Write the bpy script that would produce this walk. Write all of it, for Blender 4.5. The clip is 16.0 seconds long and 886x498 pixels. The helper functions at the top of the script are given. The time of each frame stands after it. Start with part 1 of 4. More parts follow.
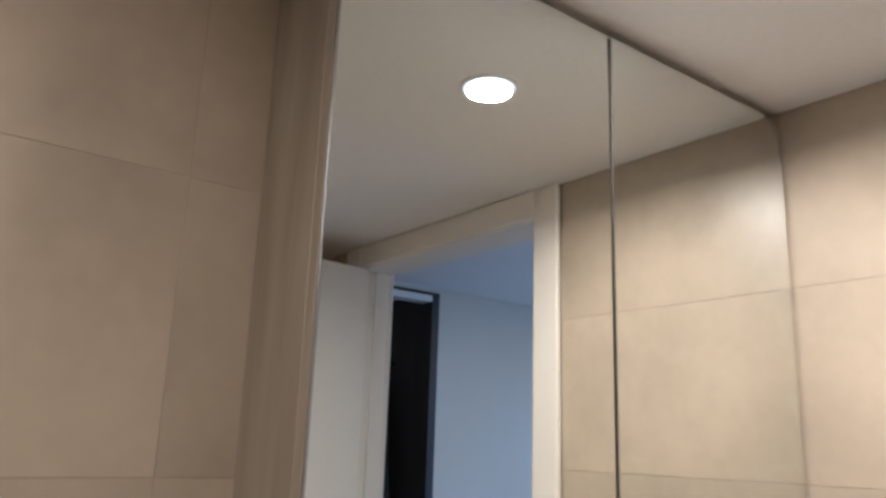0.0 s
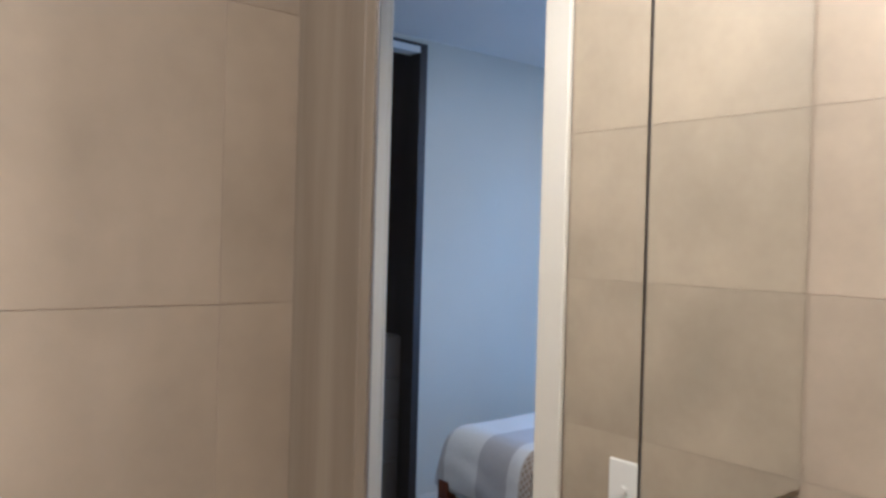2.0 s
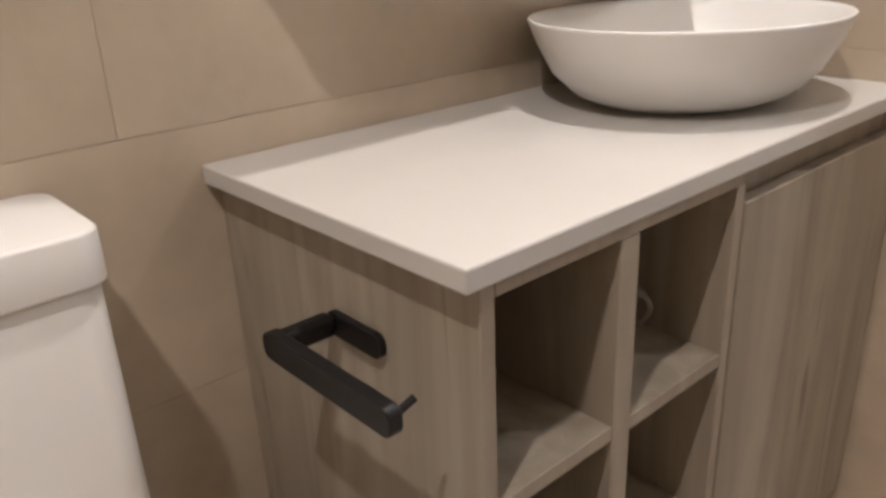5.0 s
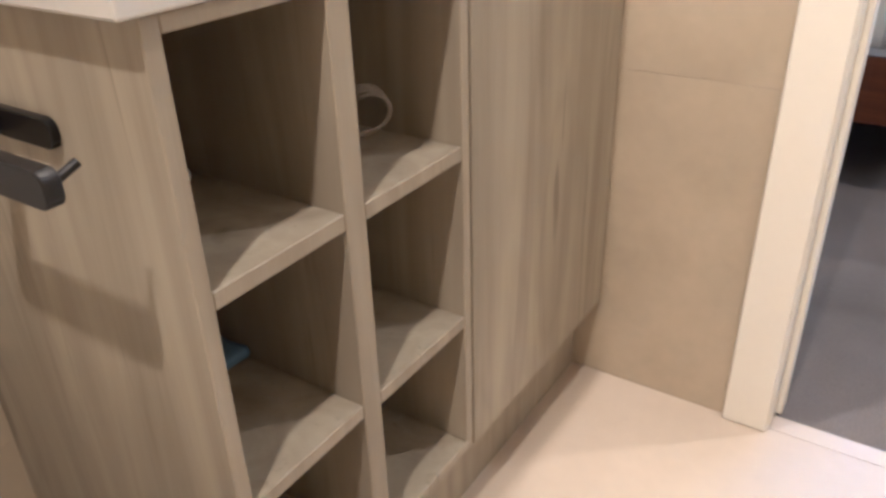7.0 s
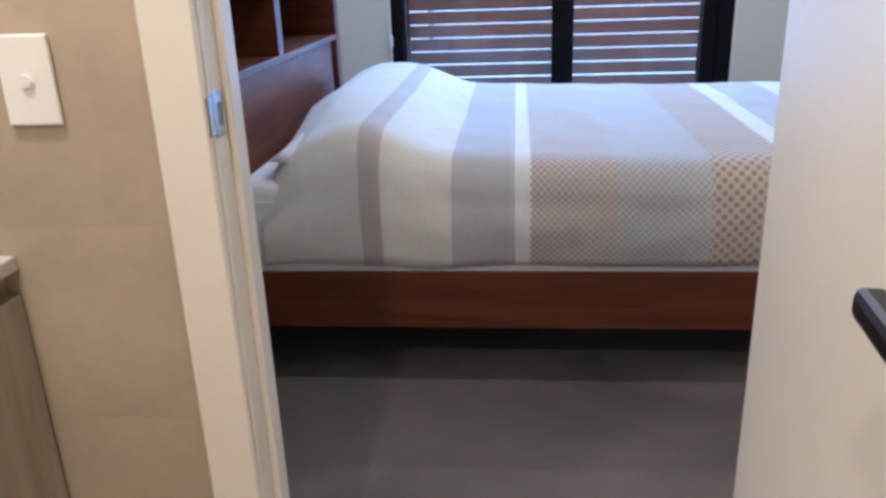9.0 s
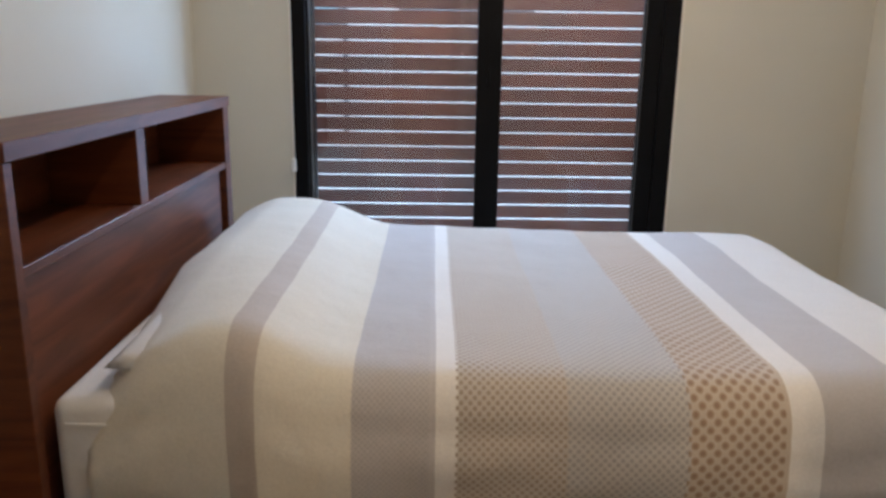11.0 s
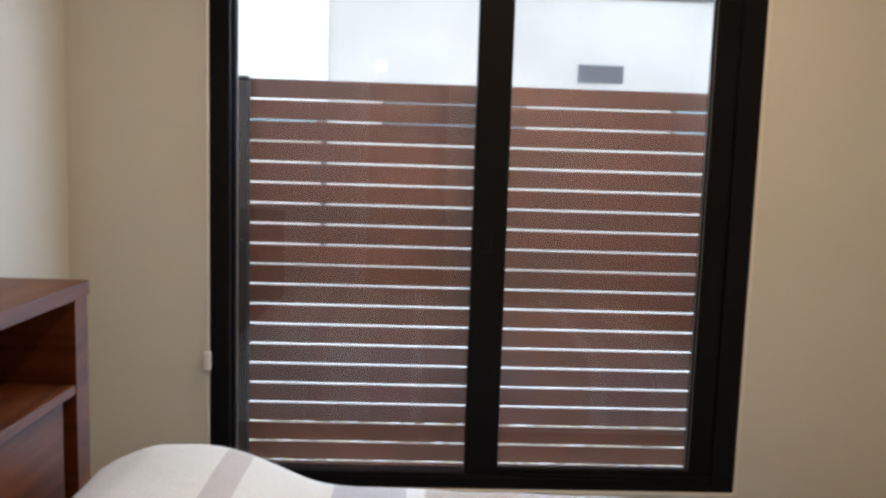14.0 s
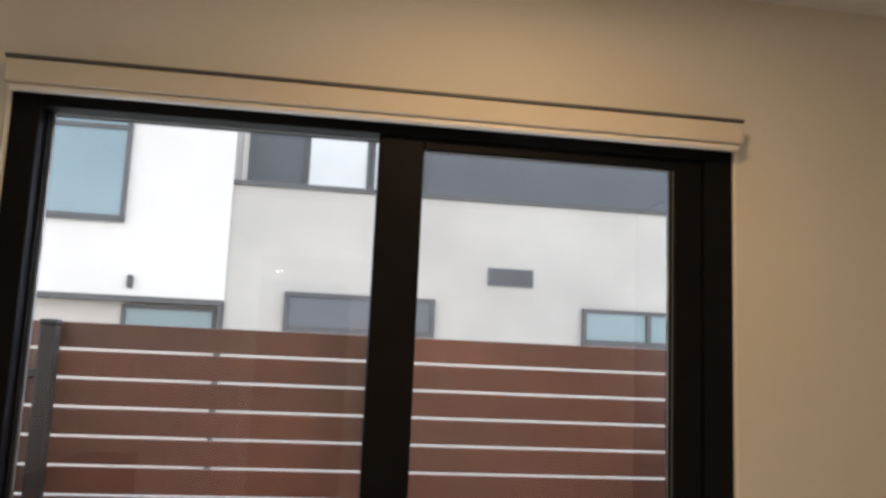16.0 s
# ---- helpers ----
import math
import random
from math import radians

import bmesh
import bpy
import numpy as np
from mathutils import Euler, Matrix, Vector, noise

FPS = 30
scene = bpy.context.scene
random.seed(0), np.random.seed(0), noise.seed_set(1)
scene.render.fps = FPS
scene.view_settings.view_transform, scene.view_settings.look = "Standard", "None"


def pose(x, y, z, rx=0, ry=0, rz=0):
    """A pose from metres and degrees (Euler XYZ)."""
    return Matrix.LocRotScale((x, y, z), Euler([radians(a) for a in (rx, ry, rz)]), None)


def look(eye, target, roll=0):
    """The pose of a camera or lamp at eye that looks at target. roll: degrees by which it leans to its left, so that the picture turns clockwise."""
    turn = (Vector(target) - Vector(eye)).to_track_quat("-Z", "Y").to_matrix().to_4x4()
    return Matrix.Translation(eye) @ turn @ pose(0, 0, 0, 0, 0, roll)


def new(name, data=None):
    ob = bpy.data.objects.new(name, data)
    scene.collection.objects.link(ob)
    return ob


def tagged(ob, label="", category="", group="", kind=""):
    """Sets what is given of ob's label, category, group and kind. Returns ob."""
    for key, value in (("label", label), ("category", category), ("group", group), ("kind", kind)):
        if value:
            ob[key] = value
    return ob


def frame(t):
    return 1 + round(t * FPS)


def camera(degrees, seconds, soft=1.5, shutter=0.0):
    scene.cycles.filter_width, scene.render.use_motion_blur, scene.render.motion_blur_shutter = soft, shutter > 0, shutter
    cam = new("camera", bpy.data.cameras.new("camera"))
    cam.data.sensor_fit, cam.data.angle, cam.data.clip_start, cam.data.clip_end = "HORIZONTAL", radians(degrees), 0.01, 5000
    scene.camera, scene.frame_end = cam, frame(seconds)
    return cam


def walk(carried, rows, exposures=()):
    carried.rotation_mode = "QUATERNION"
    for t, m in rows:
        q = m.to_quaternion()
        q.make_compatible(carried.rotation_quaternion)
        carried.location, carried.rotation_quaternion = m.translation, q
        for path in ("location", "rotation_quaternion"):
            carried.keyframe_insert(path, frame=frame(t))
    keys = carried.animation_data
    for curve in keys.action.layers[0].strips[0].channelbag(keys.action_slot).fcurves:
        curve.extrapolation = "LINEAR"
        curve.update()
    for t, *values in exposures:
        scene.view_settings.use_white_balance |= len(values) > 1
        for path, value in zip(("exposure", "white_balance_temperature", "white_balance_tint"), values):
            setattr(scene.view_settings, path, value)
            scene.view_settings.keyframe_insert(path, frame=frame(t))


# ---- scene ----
cam = camera(59.2, 16.0, soft=3.0)
PATH = [
    (0.0, pose(0.772, -1.179, 1.840, 104.10, -1.96, 52.18)),
    (0.5, pose(0.817, -1.233, 1.837, 105.21, -1.77, 50.89)),
    (1.0, pose(0.797, -1.240, 1.750, 101.05, -0.79, 50.56)),
    (1.5, pose(0.769, -1.247, 1.662, 95.02, -0.66, 50.59)),
    (2.0, pose(0.731, -1.247, 1.568, 89.47, -1.57, 50.28)),
    (2.5, pose(0.720, -1.235, 1.475, 84.94, -1.07, 49.97)),
    (3.0, pose(0.706, -1.222, 1.379, 81.53, 0.28, 49.82)),
    (3.5, pose(0.709, -1.207, 1.312, 77.15, 0.60, 49.55)),
    (4.0, pose(0.723, -1.197, 1.255, 73.29, 0.56, 48.60)),
    (4.5, pose(0.782, -1.179, 1.155, 70.47, 2.02, 49.64)),
    (4.7, pose(0.781, -1.184, 1.123, 69.35, 2.25, 49.15)),
    (6.8, pose(0.823, -1.160, 0.928, 61.48, 1.98, 35.77)),
    (7.0, pose(0.836, -1.130, 0.936, 61.37, 1.53, 33.23)),
    (7.5, pose(0.918, -1.066, 0.966, 62.72, 1.30, 25.44)),
    (8.0, pose(1.020, -1.026, 1.038, 65.86, 1.25, 17.30)),
    (8.2, pose(1.074, -1.019, 1.083, 66.36, 0.66, 15.01)),
    (8.5, pose(1.091, -0.991, 1.154, 67.49, 0.85, 10.71)),
    (9.0, pose(1.108, -0.962, 1.217, 70.01, 1.93, 5.08)),
    (9.5, pose(1.101, -0.889, 1.282, 71.53, 1.32, 2.57)),
    (10.0, pose(1.093, -0.741, 1.315, 73.10, 0.37, 0.90)),
    (12.5, pose(1.085, 0.197, 1.441, 79.22, -1.20, -1.18)),
    (13.0, pose(1.080, 0.375, 1.472, 80.30, -1.47, -1.08)),
    (13.5, pose(1.077, 0.551, 1.493, 81.81, -1.74, -1.26)),
    (14.0, pose(1.112, 0.763, 1.506, 83.72, -1.74, -1.72)),
    (14.5, pose(1.167, 0.948, 1.555, 86.06, -1.80, -2.15)),
    (15.0, pose(1.146, 1.143, 1.615, 89.36, -1.76, -2.95)),
    (15.2, pose(1.141, 1.216, 1.637, 90.98, -1.89, -3.73)),
    (15.5, pose(1.149, 1.310, 1.670, 93.60, -1.81, -4.71)),
    (16.0, pose(1.197, 1.423, 1.742, 97.74, -2.52, -8.33)),
]
walk(cam, PATH, exposures=[
    (0.0, 2.05, 4010, 10), (1.0, 2.08, 3980, 10), (2.0, 2.4, 3950, 10), (3.5, 2.75, 4000, 10), (4.5, 2.75, 4050, 10), (7.0, 3.75, 4110, 10), (7.5, 3.75, 4100, 10), (8.0, 3.6, 4050, 10),
    (8.5, 3.15, 4050, 10), (9.0, 2.85, 4150, 10), (9.5, 2.56, 4420, 9), (10.0, 2.54, 4800, 8), (12.5, 2.35, 5400, 8), (13.5, 2.35, 5800, 10), (14.5, 2.35, 6250, 12), (15.5, 2.1, 6400, 13), (16.0, 1.95, 6700, 14)])

# ---- world, sun, lamps ----
world = bpy.data.worlds.new("overcast_sky")
scene.world = world
world.use_nodes = True
wn = world.node_tree.nodes
sky = wn.new("ShaderNodeTexSky")
sky.sky_type, sky.sun_disc = "NISHITA", False
sky.sun_elevation, sky.sun_rotation = radians(33), radians(4)
cloud = wn.new("ShaderNodeHueSaturation")  # cloud cover greys the sky
cloud.inputs["Saturation"].default_value = 0.35
world.node_tree.links.new(sky.outputs[0], cloud.inputs["Color"])
world.node_tree.links.new(cloud.outputs[0], wn["Background"].inputs[0])
wn["Background"].inputs[1].default_value = 0.15


def lamp(name, kind, m, energy, color, size=0.1):
    data = bpy.data.lights.new(name, kind)
    data.energy, data.color = energy, color
    if kind == "AREA":
        data.shape, data.size = "DISK", size
    if kind == "SUN":
        data.angle = radians(135)
    ob = new(name, data)
    ob.matrix_world = m
    return ob


lamp("sun", "SUN", look((2, 14, 9), (0, 0, 0)), 4.4, (0.56, 0.76, 1.0))
WARM = (1.0, 0.645, 0.325)
lamp("bath_downlight_a", "AREA", look((0.395, -0.43, 2.390), (0.395, -0.43, 0)), 2.45, WARM, 0.07).data.spread = radians(165)
lamp("bath_downlight_b", "AREA", look((0.74, -1.56, 2.390), (0.74, -1.56, 0)), 3.7, WARM, 0.07)
lamp("bed_downlight_a", "AREA", look((1.60, 2.50, 2.710), (1.60, 2.50, 0)), 2.35, (1.0, 0.66, 0.345), 0.07)
# added, unseen lamp that brightens the carpet and the bed front
lamp("bed_downlight_b", "AREA", look((1.55, 0.70, 2.710), (1.55, 0.70, 0)), 2.2, (1.0, 0.66, 0.345), 0.07)

# added area lamp in the window opening, standing in for light from the sky
sky_fill = lamp("window_skylight", "AREA", look((1.326, 3.268, 1.36), (1.326, 0, 1.36)), 2.6, (0.58, 0.765, 1.0))
sky_fill.data.shape, sky_fill.data.size, sky_fill.data.size_y = "RECTANGLE", 1.55, 1.75


# ---- materials ----
def material(name, base, rough=0.5, metal=0.0, vary=0.12, scale=6.0, stretch=(1, 1, 1), fine=90.0, fine_amt=0.05,
             bump=0.0, bump_scale=200.0, piece=0.0, tint=None, coat=0.0, rough_vary=0.1, distort=0.0, spec=0.5, streaks=0.0):
    """A principled material with two scales of variation, fine relief and a shift from piece to piece."""
    m = bpy.data.materials.new(name)
    m.use_nodes = True
    nt = m.node_tree
    N, L = nt.nodes, nt.links
    bs = N["Principled BSDF"]
    bs.inputs["Metallic"].default_value = metal
    bs.inputs["Coat Weight"].default_value = coat
    bs.inputs["Specular IOR Level"].default_value = spec
    tc = N.new("ShaderNodeTexCoord")
    mp = N.new("ShaderNodeMapping")
    mp.inputs["Scale"].default_value = stretch
    L.new(tc.outputs["Object"], mp.inputs["Vector"])
    info = N.new("ShaderNodeObjectInfo")
    off = N.new("ShaderNodeVectorMath")
    off.operation = "MULTIPLY_ADD"
    L.new(info.outputs["Random"], off.inputs[0])
    off.inputs[1].default_value = (17.0, 31.0, 23.0)
    L.new(mp.outputs[0], off.inputs[2])
    src = off.outputs[0] if piece else mp.outputs[0]
    big = N.new("ShaderNodeTexNoise")
    big.inputs["Scale"].default_value, big.inputs["Detail"].default_value = scale, 5
    big.inputs["Distortion"].default_value = distort
    L.new(src, big.inputs["Vector"])
    sm = N.new("ShaderNodeTexNoise")
    sm.inputs["Scale"].default_value, sm.inputs["Detail"].default_value = fine, 3
    L.new(src, sm.inputs["Vector"])
    mix = N.new("ShaderNodeMix")
    mix.data_type = "RGBA"
    other = tint or tuple(max(0.0, c * (1 - 2 * vary)) for c in base)
    mix.inputs[6].default_value = (*base, 1)
    mix.inputs[7].default_value = (*other, 1)
    rmp = N.new("ShaderNodeMapRange")
    rmp.inputs[1].default_value, rmp.inputs[2].default_value = 0.3, 0.7
    L.new(big.outputs[0], rmp.inputs[0])
    L.new(rmp.outputs[0], mix.inputs[0])
    hsv = N.new("ShaderNodeHueSaturation")
    L.new(mix.outputs[2], hsv.inputs["Color"])
    val = N.new("ShaderNodeMath")
    val.operation = "MULTIPLY_ADD"
    L.new(sm.outputs[0], val.inputs[0])
    val.inputs[1].default_value, val.inputs[2].default_value = 2 * fine_amt, 1 - fine_amt
    val2 = N.new("ShaderNodeMath")
    val2.operation = "MULTIPLY_ADD"
    L.new(info.outputs["Random"], val2.inputs[0])
    val2.inputs[1].default_value = piece
    L.new(val.outputs[0], val2.inputs[2])
    if streaks:  # sparse dark cracks along the grain, broken up lengthwise
        mp2 = N.new("ShaderNodeMapping")
        mp2.inputs["Scale"].default_value = (42, 42, 2.2)
        L.new(tc.outputs["Object"], mp2.inputs["Vector"])
        crack = N.new("ShaderNodeTexNoise")
        crack.inputs["Scale"].default_value, crack.inputs["Detail"].default_value = 1.0, 4
        crack.inputs["Distortion"].default_value = 1.5
        L.new(mp2.outputs[0], crack.inputs["Vector"])
        cut = N.new("ShaderNodeMapRange")
        cut.interpolation_type = "SMOOTHSTEP"
        cut.inputs[1].default_value, cut.inputs[2].default_value = 0.63, 0.78
        cut.inputs[3].default_value, cut.inputs[4].default_value = 1.0, 1.0 - streaks
        L.new(crack.outputs[0], cut.inputs[0])
        mul = N.new("ShaderNodeMath")
        mul.operation = "MULTIPLY"
        L.new(val2.outputs[0], mul.inputs[0])
        L.new(cut.outputs[0], mul.inputs[1])
        mp3 = N.new("ShaderNodeMapping")  # a few knots, drawn out along the grain, in a paler flame
        mp3.inputs["Scale"].default_value = (6.5, 6.5, 1.5)
        L.new(tc.outputs["Object"], mp3.inputs["Vector"])
        warp = N.new("ShaderNodeTexNoise")
        warp.inputs["Scale"].default_value, warp.inputs["Detail"].default_value = 3.0, 2
        L.new(mp3.outputs[0], warp.inputs["Vector"])
        bend = N.new("ShaderNodeVectorMath")
        bend.operation = "MULTIPLY_ADD"
        L.new(warp.outputs["Color"], bend.inputs[0])
        bend.inputs[1].default_value = (0.35, 0.35, 0.35)
        L.new(mp3.outputs[0], bend.inputs[2])
        vor = N.new("ShaderNodeTexVoronoi")
        vor.inputs["Scale"].default_value = 1.0
        L.new(bend.outputs[0], vor.inputs["Vector"])
        flame = N.new("ShaderNodeValToRGB")
        flame.color_ramp.elements[0].position, flame.color_ramp.elements[0].color = 0.05, (0.62, 0.62, 0.62, 1)
        flame.color_ramp.elements[1].position, flame.color_ramp.elements[1].color = 0.5, (0.94, 0.94, 0.94, 1)
        for at, v in ((0.1, 1.0), (0.2, 1.0), (0.27, 0.9), (0.34, 0.99)):
            flame.color_ramp.elements.new(at).color = (v, v, v, 1)
        L.new(vor.outputs["Distance"], flame.inputs[0])
        mul2 = N.new("ShaderNodeMath")
        mul2.operation = "MULTIPLY"
        L.new(mul.outputs[0], mul2.inputs[0])
        L.new(flame.outputs[0], mul2.inputs[1])
        val2 = mul2
    L.new(val2.outputs[0], hsv.inputs["Value"])
    L.new(hsv.outputs[0], bs.inputs["Base Color"])
    rr = N.new("ShaderNodeMapRange")
    rr.inputs[3].default_value, rr.inputs[4].default_value = max(0.02, rough * (1 - rough_vary)), min(1.0, rough * (1 + rough_vary))
    L.new(big.outputs[0], rr.inputs[0])
    L.new(rr.outputs[0], bs.inputs["Roughness"])
    if bump:
        bt = N.new("ShaderNodeTexNoise")
        bt.inputs["Scale"].default_value, bt.inputs["Detail"].default_value = bump_scale, 2
        L.new(src, bt.inputs["Vector"])
        bp = N.new("ShaderNodeBump")
        bp.inputs["Strength"].default_value, bp.inputs["Distance"].default_value = bump, 0.002
        L.new(bt.outputs[0], bp.inputs["Height"])
        L.new(bp.outputs[0], bs.inputs["Normal"])
    return m


TILE = material("beige_porcelain", (0.485, 0.41, 0.295), 0.36, vary=0.12, scale=4.5, fine=45, fine_amt=0.06, bump=0.06, bump_scale=300, piece=0.025)
FLOOR_TILE = material("floor_porcelain", (0.51, 0.43, 0.34), 0.38, vary=0.08, scale=3, fine=40, fine_amt=0.05, bump=0.05, piece=0.05)
GROUT = material("grout", (0.47, 0.395, 0.30), 0.9, bump=0.3)
LAMINATE = material("oak_laminate", (0.365, 0.317, 0.235), 0.5, tint=(0.255, 0.217, 0.16), scale=1.5, stretch=(6, 6, 0.55), fine=16, fine_amt=0.07, bump=0.12, bump_scale=60, piece=0.05, distort=2.6, streaks=0.3)
STONE = material("white_stone", (0.555, 0.535, 0.495), 0.32, vary=0.03, fine=250, fine_amt=0.03)
CERAMIC = material("white_ceramic", (0.70, 0.68, 0.645), 0.3, vary=0.01, fine_amt=0.01)
BLACK_METAL = material("black_brushed_metal", (0.013, 0.012, 0.012), 0.36, metal=0.3, vary=0.15, fine_amt=0.1, spec=0.35)
CHROME = material("satin_chrome", (0.55, 0.55, 0.56), 0.25, metal=1.0, vary=0.05)
WHITE_PAINT = material("white_gloss_paint", (0.79, 0.745, 0.65), 0.42, vary=0.02, scale=2, fine=60, fine_amt=0.02, bump=0.05, bump_scale=80)
CEILING = material("ceiling_paint", (0.80, 0.78, 0.74), 0.85, vary=0.02, scale=1.5, bump=0.05)
WALL_PAINT = material("cream_wall_paint", (0.70, 0.667, 0.565), 0.8, vary=0.03, scale=1.2, fine=120, fine_amt=0.02, bump=0.12, bump_scale=260)
CARPET = material("charcoal_carpet", (0.19, 0.166, 0.152), 0.98, vary=0.24, scale=1.5, distort=0.8, fine=320, fine_amt=0.28, bump=0.9, bump_scale=420)
WALNUT = material("dark_walnut", (0.15, 0.041, 0.010), 0.42, spec=0.35, tint=(0.068, 0.018, 0.005), scale=4, stretch=(0.5, 4, 6), fine=70, fine_amt=0.15, bump=0.05, distort=1.0)
WALNUT_Y = material("dark_walnut_lengthwise", (0.15, 0.041, 0.010), 0.42, spec=0.35, tint=(0.068, 0.018, 0.005), scale=4, stretch=(4, 0.5, 6), fine=70, fine_amt=0.15, bump=0.05, distort=1.0)
SHEET = material("white_cotton", (0.78, 0.77, 0.75), 0.9, vary=0.05, fine=200, fine_amt=0.05, bump=0.3, bump_scale=90)
ALU = material("black_aluminium", (0.008, 0.008, 0.009), 0.5, vary=0.1, fine_amt=0.1, spec=0.08)
GASKET = material("grey_gasket", (0.16, 0.17, 0.18), 0.5)
BLIND = material("cream_blind_fabric", (0.66, 0.60, 0.48), 0.85, vary=0.03, fine=300, fine_amt=0.05, bump=0.2, bump_scale=400)
SLAT = material("merbau_slat", (0.15, 0.06, 0.044), 0.5, tint=(0.098, 0.052, 0.043), scale=2.2, stretch=(0.7, 1, 1), fine=30, fine_amt=0.12, piece=0.12)
RENDER_WHITE = material("white_render", (0.73, 0.71, 0.68), 0.9, vary=0.03, scale=0.8, fine=20, fine_amt=0.02, bump=0.1)
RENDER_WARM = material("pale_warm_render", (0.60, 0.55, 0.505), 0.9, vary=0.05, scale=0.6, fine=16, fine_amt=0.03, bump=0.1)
RENDER_GREY = material("pale_grey_render", (0.53, 0.51, 0.475), 0.9, vary=0.08, scale=0.8, fine=12, fine_amt=0.03, bump=0.1)
CLADDING = material("blue_grey_cladding", (0.13, 0.145, 0.165), 0.7, vary=0.05, scale=1)
POST = material("charcoal_powder_coat", (0.035, 0.036, 0.04), 0.6, vary=0.1, fine=200, fine_amt=0.08, spec=0.2)
FRAME_DARK = material("dark_grey_frame", (0.09, 0.095, 0.10), 0.5)
CONCRETE = material("pale_paving", (0.43, 0.39, 0.33), 0.9, vary=0.1, scale=2, fine=60, fine_amt=0.1, bump=0.3)
PEBBLE = material("mixed_pebbles", (0.42, 0.38, 0.20), 0.8, tint=(0.16, 0.14, 0.10), scale=9, fine=60, fine_amt=0.15)
PLASTIC = material("white_plastic", (0.84, 0.82, 0.77), 0.35, vary=0.01, fine_amt=0.01)
DARK_CLOTH = material("dark_cloth", (0.02, 0.02, 0.022), 0.9, vary=0.2)
GREY_LAMINATE = material("grey_brown_laminate", (0.125, 0.112, 0.10), 0.5, vary=0.12, scale=3, stretch=(4, 4, 0.6))
ROBE_JAMB = material("dark_brown_laminate", (0.045, 0.037, 0.032), 0.5, vary=0.15, scale=3, stretch=(4, 4, 0.6))
TEAL = material("pale_blue_cloth", (0.17, 0.29, 0.46), 0.9, vary=0.15, scale=30, fine=300, fine_amt=0.12, bump=0.4, bump_scale=500)
TINTED = material("reflective_blue_glass", (0.20, 0.30, 0.34), 0.08, vary=0.15, scale=0.5)
FROSTED = material("pale_frosted_glass", (0.75, 0.78, 0.78), 0.3, vary=0.05, scale=0.7)


def principled(name, **values):
    m = bpy.data.materials.new(name)
    m.use_nodes = True
    for key, value in values.items():
        m.node_tree.nodes["Principled BSDF"].inputs[key.replace("_", " ")].default_value = value
    return m


CLEAR_PLASTIC = principled("clear_plastic", Base_Color=(0.9, 0.86, 0.8, 1), Transmission_Weight=0.85, Roughness=0.15, IOR=1.3)
MIRROR = principled("silvered_mirror", Base_Color=(0.86, 0.88, 0.86, 1), Metallic=1.0, Roughness=0.0)
GLASS = principled("clear_glass", Base_Color=(1, 1, 1, 1), Transmission_Weight=1.0, Roughness=0.0, IOR=1.45)
GLOW = principled("lamp_diffuser", Emission_Color=(1.0, 0.9, 0.76, 1), Emission_Strength=5.0)


